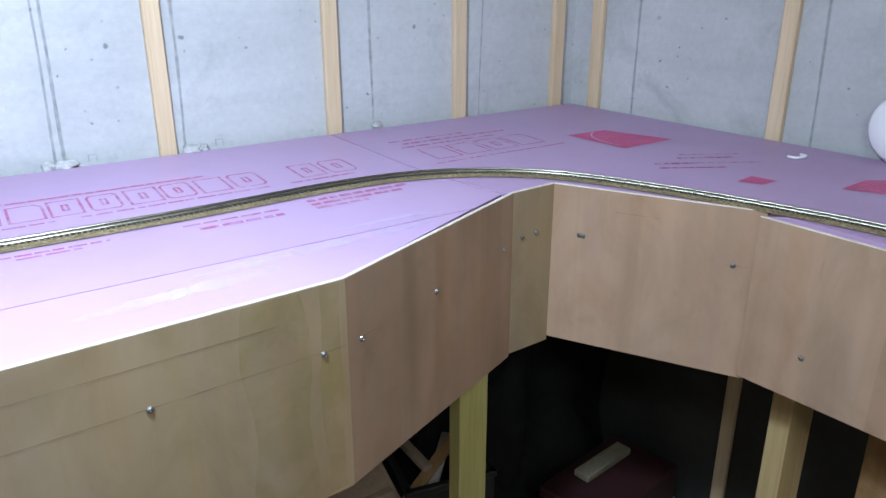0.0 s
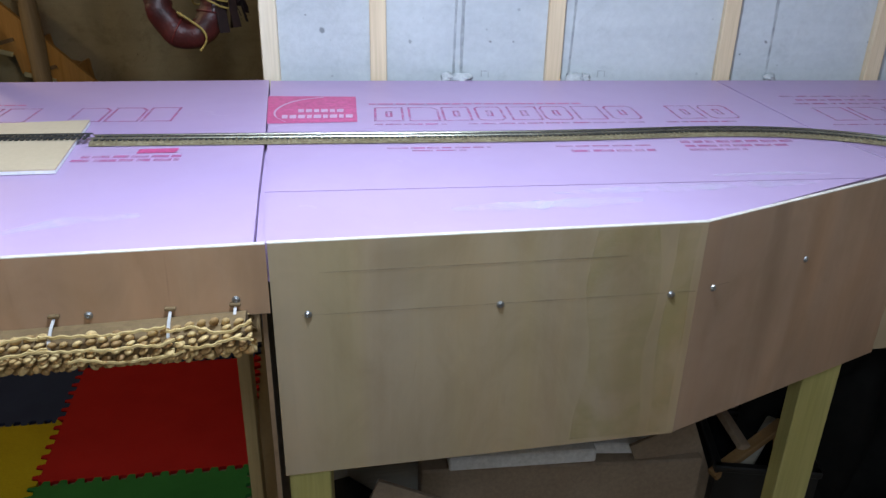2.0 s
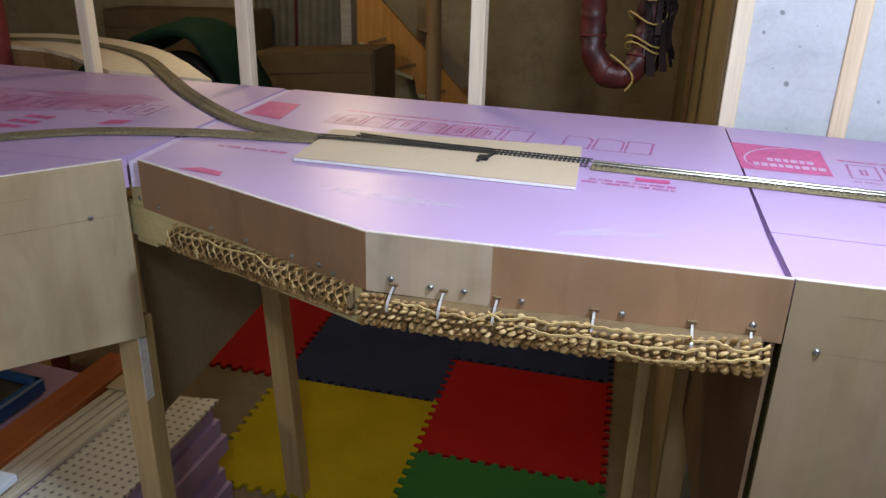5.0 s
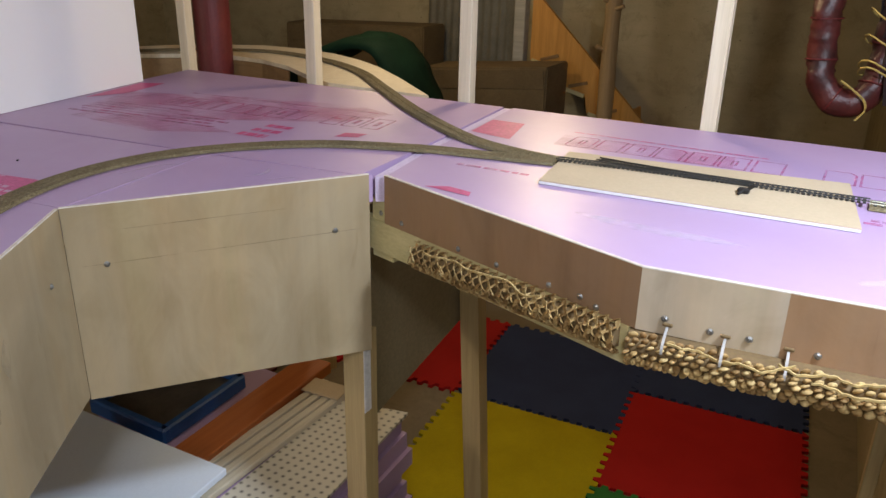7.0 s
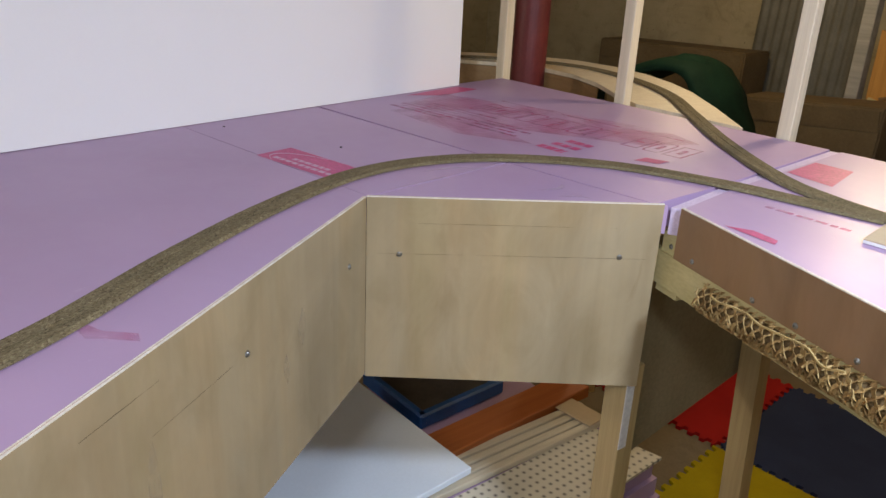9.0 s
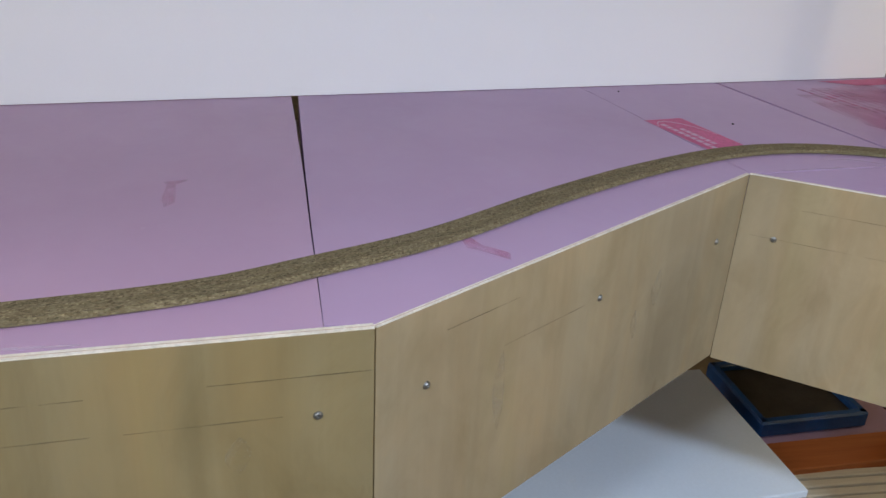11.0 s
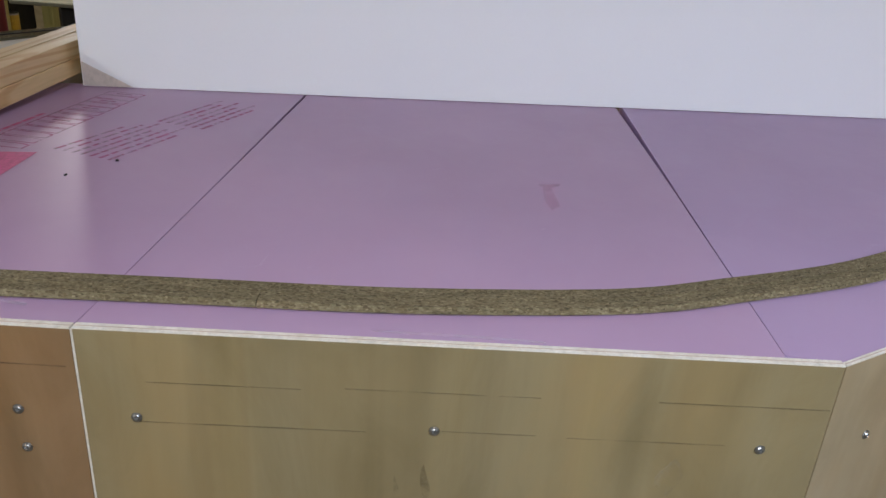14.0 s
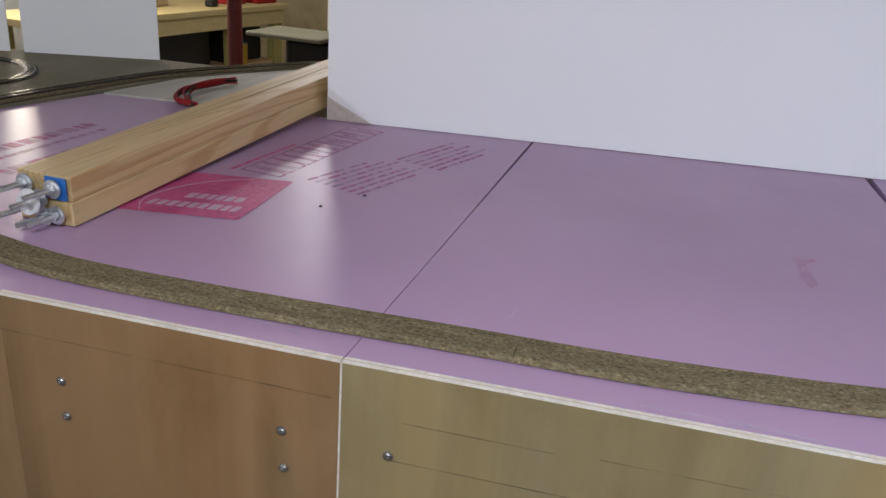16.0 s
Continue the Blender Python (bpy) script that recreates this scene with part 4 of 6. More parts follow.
def bars(parent, o, u, v, rows, material=None):
    """Rows of (from, to, height, thickness) of small unreadable print."""
    f, bm = at_uv(o, u, v), empty_bm()
    rng = random.Random(int(abs(o[0] * 977 + o[1] * 631)))
    for a, b, y, t in rows:
        x = a
        while x < b - 0.004:
            w = min(rng.uniform(0.012, 0.035), b - x)
            flat(bm, [f(x, y), f(x + w, y), f(x + w, y + t), f(x, y + t)])
            x += w + rng.uniform(0.003, 0.006)
    part("small_print", bm, material or INK_FAINT, parent, "rows of small magenta print", kind="stuff")


def logo_block(parent, quad, arc=True, words=True):
    """A solid block with a bare arc and two bare bars, on the quad p00, p10, p11, p01."""
    p00, p10, p11, p01 = [Vector(p) for p in quad]

    def f(a, b):
        return tuple((p00 * (1 - a) + p10 * a) * (1 - b) + (p01 * (1 - a) + p11 * a) * b)
    bm = empty_bm()
    flat(bm, [f(0, 0), f(1, 0), f(1, 1), f(0, 1)])
    block = part("logo_block", bm, INK, parent, "solid magenta print block")
    bm = empty_bm()
    z = INK_Z + 0.0005
    if arc:
        bow = smooth_line([(0.20, 0.03, 0), (0.085, 0.22, 0), (0.08, 0.44, 0), (0.19, 0.68, 0), (0.38, 0.86, 0), (0.62, 0.965, 0)], 0.05)
        for g, h in zip(bow, bow[1:]):
            flat(bm, [f(g.x, g.y), f(h.x, h.y), f(h.x + 0.022, h.y - 0.016), f(g.x + 0.022, g.y - 0.016)], z)
    if words:
        rng = random.Random(int(abs(p00.x * 900)))
        for y, x, stop in ((0.36, 0.34, 0.80), (0.15, 0.16, 0.90)):
            while x < stop:
                w = rng.uniform(0.05, 0.085)
                flat(bm, [f(x, y), f(x + w, y), f(x + w * 1.05, y + 0.12), f(x + w * 0.05, y + 0.12)], z)
                x += w + 0.022
    if arc or words:
        part("bare_pattern", bm, INK_LIGHT, block, kind="stuff")


X, Yv = (1, 0), (0, 1)
logo_block(fa_back, [(-0.340, 1.400), (-0.180, 1.408), (-0.186, 1.592), (-0.360, 1.598)])
display_line(fa_back, (-0.150, 1.412), (1, 0.012), (0, 1), 0.70, 0.095, 11, 4, gap=8)
bars(fa_back, (-0.16, 1.53), (1, 0.0), Yv, [(0, 0.42, 0.0, 0.006)], INK)
bars(fa_back, (-0.15, 1.375), (1, 0.012), Yv, [(0.0, 0.13, 0.012, 0.007), (0.17, 0.50, 0.012, 0.008), (0.54, 0.68, 0.012, 0.008)])
bars(fa_back, (-0.15, 1.232), (1, 0.012), Yv, [(0.02, 0.19, 0.016, 0.007), (0.06, 0.15, 0.002, 0.006), (0.32, 0.47, -0.012, 0.012), (0.30, 0.47, 0.016, 0.007), (0.52, 0.72, 0.03, 0.013), (0.52, 0.70, 0.008, 0.011), (0.52, 0.62, -0.012, 0.01)], INK_FAINT)
logo_block(fb, [(-1.424, 1.410), (-1.318, 1.388), (-1.350, 1.546), (-1.434, 1.546)], arc=False, words=False)
display_line(fb, (-1.20, 1.405), (1, 0.02), (0, 1), 0.70, 0.095, 11, 9, gap=7)
bars(fb, (-1.22, 1.53), (1, -0.005), Yv, [(0, 0.42, 0.0, 0.006)], INK)
bars(fb, (-0.61, 1.195), (1, 0.02), Yv, [(0.0, 0.16, 0.0, 0.012), (0.01, 0.16, 0.018, 0.012)])
bars(fb, (-1.32, 1.145), (1, 0.02), Yv, [(0.0, 0.15, 0.0, 0.012)])
bm = empty_bm()
flat(bm, [(-0.522, 1.236), (-0.462, 1.240), (-0.462, 1.262), (-0.522, 1.258)])
part("printed_block", bm, INK, fb)
bm = empty_bm()
flat(bm, [(-1.300, 0.992), (-1.205, 0.981), (-1.212, 1.003), (-1.26, 1.012)])
part("printed_block", bm, INK, fb)
logo_block(fa_east, [(1.120, 1.262), (1.277, 1.268), (1.209, 1.423), (1.097, 1.428)], words=False)
display_line(fa_east, (0.72, 1.40), (1, 0.02), (0, 1), 0.30, 0.095, 4, 3)
bars(fa_east, (0.70, 1.52), (1, 0), Yv, [(0.0, 0.25, 0.0, 0.01), (0.02, 0.3, 0.03, 0.01), (0.0, 0.2, 0.06, 0.01), (0.0, 0.34, -0.15, 0.006)])
bars(fa_east, (1.06, 1.10), (0.55, -0.3), (0.3, 0.55), [(0.0, 0.22, 0.0, 0.014), (0.0, 0.14, 0.05, 0.02), (0.1, 0.36, 0.06, 0.008), (0.1, 0.3, 0.12, 0.02), (0.12, 0.33, 0.17, 0.008)])
bm = empty_bm()
flat(bm, [(1.117, 0.957), (1.138, 0.917), (1.184, 0.919), (1.172, 0.968)])
part("printed_block", bm, INK, fa_east)
bm = empty_bm()
flat(bm, [(1.241, 0.823), (1.276, 0.76), (1.384, 0.80), (1.330, 0.833)])
part("printed_block", bm, INK, fa_east)
logo_block(fc_logo, [(-2.060, 0.529), (-1.843, 0.571), (-1.888, 0.652), (-2.079, 0.617)])
logo_block(fc_nw, [(-2.450, 1.180), (-2.405, 1.28), (-2.440, 1.438), (-2.500, 1.406)], words=False, arc=False)
display_line(fc_nw, (-2.235, 1.225), (0.99, 0.115), (-0.115, 0.99), 0.64, 0.105, 12, 12, gap=8, s=0.007, material=INK_FAINT)
bars(fc_nw, (-2.36, 1.06), (0.99, 0.115), (-0.115, 0.99), [(0.02 * (k % 2), 0.20 + 0.04 * (k % 3), 0.022 * k, 0.011) for k in range(6)] + [(0.28, 0.44 - 0.03 * (k % 2), 0.0 + 0.024 * k, 0.012) for k in range(4)] + [(0.13, 0.7, 0.305, 0.007)], INK_FAINT)
bars(fc_nw, (-1.845, 1.095), (0.99, 0.05), (-0.05, 0.99), [(0.0, 0.075, 0.0, 0.026), (0.005, 0.08, 0.045, 0.024), (0.01, 0.08, 0.09, 0.024)], INK)
bm = empty_bm()
flat(bm, [(-1.650, 1.195), (-1.603, 1.217), (-1.602, 1.254), (-1.650, 1.237)])
part("printed_block", bm, INK, fc_nw)
logo_block(fd, [(-1.452, -1.222), (-1.492, -1.055), (-1.676, -1.070), (-1.640, -1.222)])
display_line(fd, (-1.690, -1.172), (-0.99, 0.075), (0.075, 0.99), 0.37, 0.075, 13, 21, s=0.0045, material=INK_FAINT)
bars(fd, (-1.685, -1.188), (-0.99, 0.075), (0.075, 0.99), [(0.0, 0.19, 0.0, 0.007)], INK)
bars(fd, (-1.700, -1.070), (-0.95, 0.28), (0.28, 0.95), [(0.0, 0.15 + 0.02 * (k % 3), 0.012 + 0.0165 * k, 0.006) for k in range(7)] + [(0.2, 0.38 - 0.03 * (k % 2), 0.035 + 0.017 * k, 0.007) for k in range(6)])
bars(fd, (-1.50, -1.56), (-0.99, 0.02), (0.03, 1), [(0.0, 0.3, 0.0, 0.03), (0.02, 0.28, 0.05, 0.012), (0.0, 0.2, 0.1, 0.03)])
def smear(parent, pts, material=INK_WASH):
    bm = empty_bm()
    flat(bm, pts)
    part("ink_smear", bm, material, parent, "smeared magenta ink")


def scuff(parent, pts, w, z=INK_Z + 0.0002):
    """A pale mark along a line: rubbed scuffs and one painted edge highlight."""
    bm = empty_bm()
    line = smooth_line([(x, y, z) for x, y in pts], 0.015)
    rng = random.Random(int(abs(pts[0][0] * 1000)))
    rows = []
    for k, p in enumerate(line):
        d = (line[min(k + 1, len(line) - 1)] - line[max(k - 1, 0)]).normalized()
        n = Vector((-d.y, d.x, 0)) * w * rng.uniform(0.5, 1.0) * math.sin(math.pi * (k + 0.7) / (len(line) + 0.4)) ** 0.5
        rows.append((bm.verts.new(p - n), bm.verts.new(p + n)))
    for r, s in zip(rows, rows[1:]):
        bm.faces.new((r[0], r[1], s[1], s[0]))
    part("scuff_mark", bm, SCUFF_HIGHLIGHT, parent, "pale scuff or edge highlight")


scuff(fa_front, [(0.10, 1.040), (0.25, 1.052), (0.38, 1.062), (0.50, 1.070)], 0.018)
scuff(fa_front, [(-0.05, 0.985), (0.10, 1.000), (0.22, 1.012)], 0.020)
scuff(fa_back, [(0.36, 1.105), (0.46, 1.112), (0.56, 1.108)], 0.010)
scuff(fa_back, [(0.643, 1.36), (0.6445, 1.30), (0.662, 1.235), (0.678, 1.165)], 0.0035)
scuff(fb, [(-1.02, 1.00), (-0.90, 0.985), (-0.75, 0.99)], 0.020)
scuff(fb, [(-0.60, 0.93), (-0.52, 0.97), (-0.45, 0.98)], 0.016)
scuff(fc_tri, [(-1.60, 0.86), (-1.585, 0.90), (-1.60, 0.925)], 0.006)
scuff(fc_tri, [(-1.555, 0.865), (-1.53, 0.90), (-1.51, 0.905)], 0.004)
# Painted highlight along the lifted edge of this joint.
scuff(fc_logo, [(-1.7375, 0.63), (-1.746, 0.71), (-1.757, 0.82), (-1.7725, 0.93)], 0.0035)
scuff(fc_logo, [(-1.80, 0.75), (-1.79, 0.82), (-1.76, 0.86)], 0.004)
scuff(fc_south, [(-1.262, -0.52), (-1.268, -0.43), (-1.27, -0.36)], 0.004)
scuff(fd, [(-1.252, -0.84), (-1.262, -0.93), (-1.255, -1.02)], 0.006)
for k, (x, y) in enumerate(((-1.668, -0.949), (-2.314, 0.574), (-2.032, 0.709), (-1.595, -0.985))):
    lump("dark_crumb", (x, y, TOP + 0.0001), (0.0034, 0.0026, 0.0018), BLACK, "tiny dark crumb lying on the foam", "crumb", "crumbs on the foam", seed=k + 1, amount=0.7, detail=1)
smear(fc_nw, [(-2.36, 1.10), (-2.05, 1.13), (-1.72, 1.32), (-1.66, 1.45), (-1.80, 1.50), (-2.10, 1.42), (-2.42, 1.30)])
smear(fc_nw, [(-2.30, 1.02), (-2.02, 1.01), (-1.86, 1.10), (-2.05, 1.13), (-2.30, 1.09)])
smear(fb, [(-1.22, 1.40), (-0.85, 1.41), (-0.86, 1.50), (-1.23, 1.50)])


smear(fc_south, [(-1.719, -0.352), (-1.731, -0.318), (-1.719, -0.322), (-1.709, -0.333), (-1.637, -0.325), (-1.619, -0.337), (-1.649, -0.345), (-1.707, -0.345)], INK_SMEAR)
smear(fc_mid, [(-1.512, 0.036), (-1.502, 0.050), (-1.470, 0.062), (-1.444, 0.092), (-1.424, 0.088), (-1.450, 0.060), (-1.462, 0.042), (-1.486, 0.040)], INK_SMEAR)

# ---- white backdrops ----
BD = [(-2.076, -1.206), (-2.512, 1.425)]


def backdrop(name, p, q, z1, label):
    ob = thing(name, (p[0], p[1], TOP), label, "backdrop panel")
    part("sheet", board(empty_bm(), p, q, 0.004, TOP + 0.0015, z1), WHITE, ob)
    d = (Vector(q) - Vector(p)).normalized()
    n = Vector((-d.y, d.x)) * 0.0045
    for k in (0.06, 0.5, 0.80):
        c = Vector(p).lerp(Vector(q), k) + n
        part("batten", board(empty_bm(), tuple(c), tuple(c + d * 0.036), 0.018, TOP + 0.0015, z1 - 0.02), PINE_Z, ob)
    return ob


backdrop("backdrop_panel", *BD, 2.05, "tall plain white backdrop sheet standing on the foam")
backdrop("backdrop_panel", (-2.283, -2.163), (-2.415, -1.852), 2.02, "white backdrop sheet standing beyond the lumber")
backdrop("backdrop_panel", (-1.98, -2.85), (-2.27, -2.195), 2.02, "white backdrop sheet with a gap beside its neighbour")

# Beige triangle paints the warm bounce from the lumber onto the backdrop corner.
bd_d = (Vector(BD[1]) - Vector(BD[0])).normalized()
bd_n = Vector((bd_d.y, -bd_d.x)) * 0.0006
bm = empty_bm()
bm.faces.new([bm.verts.new((BD[0][0] + bd_d.x * s + bd_n.x, BD[0][1] + bd_d.y * s + bd_n.y, TOP + 0.002 + z)) for s, z in ((0.001, 0.0), (0.092, 0.0), (0.001, 0.046))])
solid("corner_patch", bm, BEIGE_BOUNCE, "beige triangle painted for light bounced off the lumber", "paper patch")

# ---- cork roadbed and track ----
HALF = [(0.0006, 0.0003), (0.0250, 0.0003), (0.0200, 0.0055), (0.0006, 0.0055)]


def roadbed(pts, label, z=TOP + 0.0012, length=0.92):
    """Two bevelled half strips of cork side by side, butted every yard or so, the halves' joints staggered."""
    line = smooth_line([(x, y, z) for x, y in pts], 0.02)
    ob = thing("cork_roadbed", tuple(line[0]), label, "roadbed", "cork roadbed strips")
    rng = random.Random(len(pts))
    for s in (-1, 1):
        sec = [(s * a, b) for a, b in HALF]
        per = int(length / 0.02)
        k = 0
        end = per if s > 0 else per // 2
        while k < len(line) - 2:
            end = min(end, len(line) - 1)
            if len(line) - 1 - end < 6:
                end = len(line) - 1
            piece = [p.copy() for p in line[k:end + 1]]
            piece[-1] = piece[-1].lerp(piece[-2], 0.03)
            lift = rng.uniform(0.0, 0.0004)
            for p in piece:
                p.z += lift
            part("cork_strip", sweep(empty_bm(), piece, sec, mapped=True), CORK, ob)
            k, end = end, end + per
    return ob, line


north_pts = [(1.175, 0.0), (1.13, 0.42), (1.080, 0.647), (1.036, 0.784), (0.962, 0.964), (0.868, 1.135), (0.773, 1.232), (0.635, 1.302), (0.453, 1.325), (0.14, 1.306), (-0.36, 1.300), (-0.6065, 1.297)]
_, north_line = roadbed(north_pts, "brown cork roadbed strip curving along the foam under track")
main_pts = [(-1.158, 1.258), (-1.312, 1.228), (-1.444, 1.198), (-1.638, 1.112), (-1.790, 0.955), (-1.852, 0.790), (-1.839, 0.612), (-1.750, 0.405), (-1.628, 0.202), (-1.496, 0.012), (-1.417, -0.149), (-1.364, -0.280), (-1.323, -0.498), (-1.303, -0.70), (-1.280, -0.94), (-1.2705, -1.13), (-1.286, -1.26), (-1.305, -1.38), (-1.33, -1.6), (-1.42, -1.85)]
roadbed(main_pts, "bare brown cork roadbed strip curving round the foam")
branch_pts = [(-1.150, 1.268), (-1.27, 1.288), (-1.41, 1.345), (-1.648, 1.522), (-1.885, 1.735), (-2.10, 1.925), (-2.345, 2.055), (-2.62, 2.10), (-2.86, 1.98), (-3.02, 1.80), (-3.12, 1.5)]
roadbed(branch_pts, "bare brown cork roadbed strip climbing onto a plywood shelf", TOP + 0.0016)
loop_pts = [(-1.32, -1.80), (-1.62, -1.79), (-1.832, -1.778), (-2.002, -1.755), (-2.26, -1.703), (-2.556, -1.548), (-2.70, -1.425), (-2.78, -1.33)]
roadbed(loop_pts, "dark cork roadbed strip at the table end", TOP + 0.006)


def track(line, z, label, name="model_track", rail=None):
    ob = thing(name, tuple(line[0]), label, "model track")
    pts = [Vector((p.x, p.y, z)) for p in line]
    dense = smooth_line(pts[::2] + [pts[-1]], 0.0075)
    bm = empty_bm()
    for k, p in enumerate(dense[1:-1], 1):
        d = (dense[k + 1] - dense[k - 1]).normalized()
        m = Matrix(((d.x, -d.y, 0, 0), (d.y, d.x, 0, 0), (0, 0, 1, 0), (0, 0, 0, 1)))
        box(bm, p + Vector((0, 0, 0.0010)), (0.0050, 0.031, 0.0020), m)
    part("tie_ladder", bm, TIE, ob, "black plastic ties", kind="stuff")
    for s in (-1, 1):
        o = s * 0.0085
        sec = [(o - 0.0009, 0.002), (o + 0.0009, 0.002), (o + 0.00035, 0.0028), (o + 0.0004, 0.0042), (o - 0.0004, 0.0042), (o - 0.00035, 0.0028)]
        part("rail", sweep(empty_bm(), dense, sec), rail or RAIL, ob, "thin metal rail", smooth=False)
    return ob


cut = min(range(len(north_line)), key=lambda k: abs(north_line[k].x - 0.47) + abs(north_line[k].y - 1.325))
track(north_line[:cut + 1], TOP + 0.0068, "flexible model railway track on cork, curving round the corner")
track(north_line[cut:], TOP + 0.0068, "flexible model railway track on cork, straight length")

# turnout on its plate
plate = thing("turnout_plate", (-0.88, 1.24, TOP), "tan card plate with a white foam edge under a turnout", "plate")
PL = [(-1.132, 1.113), (-0.6105, 1.143), (-0.6425, 1.402), (-1.158, 1.332)]
part("card_top", prism(empty_bm(), PL, TOP + 0.0062, TOP + 0.0085), CARD, plate)
part("foam_core", prism(empty_bm(), PL, TOP + 0.0012, TOP + 0.0062), WHITE_EDGE, plate, "white foam core")
turn_main = smooth_line([(-0.606, 1.297, 0), (-0.80, 1.290, 0), (-1.0, 1.277, 0), (-1.150, 1.261, 0)], 0.02)
turn_side = smooth_line([(-0.80, 1.290, 0), (-0.92, 1.2875, 0), (-1.0, 1.290, 0), (-1.085, 1.298, 0)], 0.02)
turnout = track(turn_main, TOP + 0.0095, "black turnout track on the tan plate", "turnout", TIE)
for s in (-1, 1):
    pts = [Vector((p.x, p.y, TOP + 0.0095)) for p in turn_side]
    o = s * 0.0085
    part("closure_rail", sweep(empty_bm(), pts, [(o - 0.0009, 0.002), (o + 0.0009, 0.002), (o + 0.0009, 0.0046), (o - 0.0009, 0.0046)]), TIE, turnout)
bm = empty_bm()
for k in range(38):
    x = -0.80 - 0.0075 * k
    y0 = 1.290 - 0.0001 * k - (0.00060 * max(0, k - 22))
    y1 = 1.290 + 0.00020 * k
    box(bm, Vector((x, (y0 + y1) / 2, TOP + 0.0104)), (0.0052, 0.031 + abs(y1 - y0), 0.0017))
part("long_tie_ladder", bm, TIE, turnout, kind="stuff")
machine = thing("switch_lever", (-0.79, 1.235, TOP), "small black switch lever beside the turnout", "switch lever")
part("housing", box(empty_bm(), (-0.800, 1.232, TOP + 0.0135), (0.020, 0.014, 0.009), None, 0.002), BLACK, machine)
part("lever", tube(empty_bm(), [(-0.800, 1.228, TOP + 0.016), (-0.803, 1.220, TOP + 0.014), (-0.806, 1.214, TOP + 0.0115)], 0.003, 6, 0.01), BLACK, machine)
part("throw_bar", box(empty_bm(), (-0.794, 1.256, TOP + 0.0115), (0.006, 0.045, 0.003), pose(0, 0, 0, 0, 0, -10)), BLACK, machine)

# plywood shelf that carries the branch through the studs
outer = [(-1.716, 1.716), (-1.92, 1.90), (-2.10, 2.05), (-2.25, 2.145), (-2.41, 2.215), (-2.58, 2.25), (-2.76, 2.235), (-2.92, 2.15), (-3.06, 2.02), (-3.2, 1.76)]
inner = [(-2.99, 1.77), (-2.93, 1.81), (-2.82, 1.90), (-2.70, 1.955), (-2.52, 1.95), (-2.355, 1.888), (-2.20, 1.79), (-2.06, 1.716)]
shelf = thing("plywood_shelf", (-2.4, 2.0, 1.2), "curved pale plywood shelf carrying the cork roadbed", "shelf")
part("shelf_board", prism(empty_bm(), outer + inner, TOP - 0.012, TOP + 0.0012), STUD, shelf)
part("riser", board(empty_bm(), (-2.45, 2.06), (-2.41, 2.16), 0.018, 0.0, TOP - 0.012), PINE_Z, shelf)
part("side_skirt", sweep(empty_bm(), smooth_line([(x, y, TOP - 0.05) for x, y in inner[:-2]], 0.03), [(-0.003, -0.06), (0.003, -0.06), (0.003, 0.036), (-0.003, 0.036)]), BROWN_WOOD, shelf)

# ---- paper honeycomb sleeve under the middle table ----


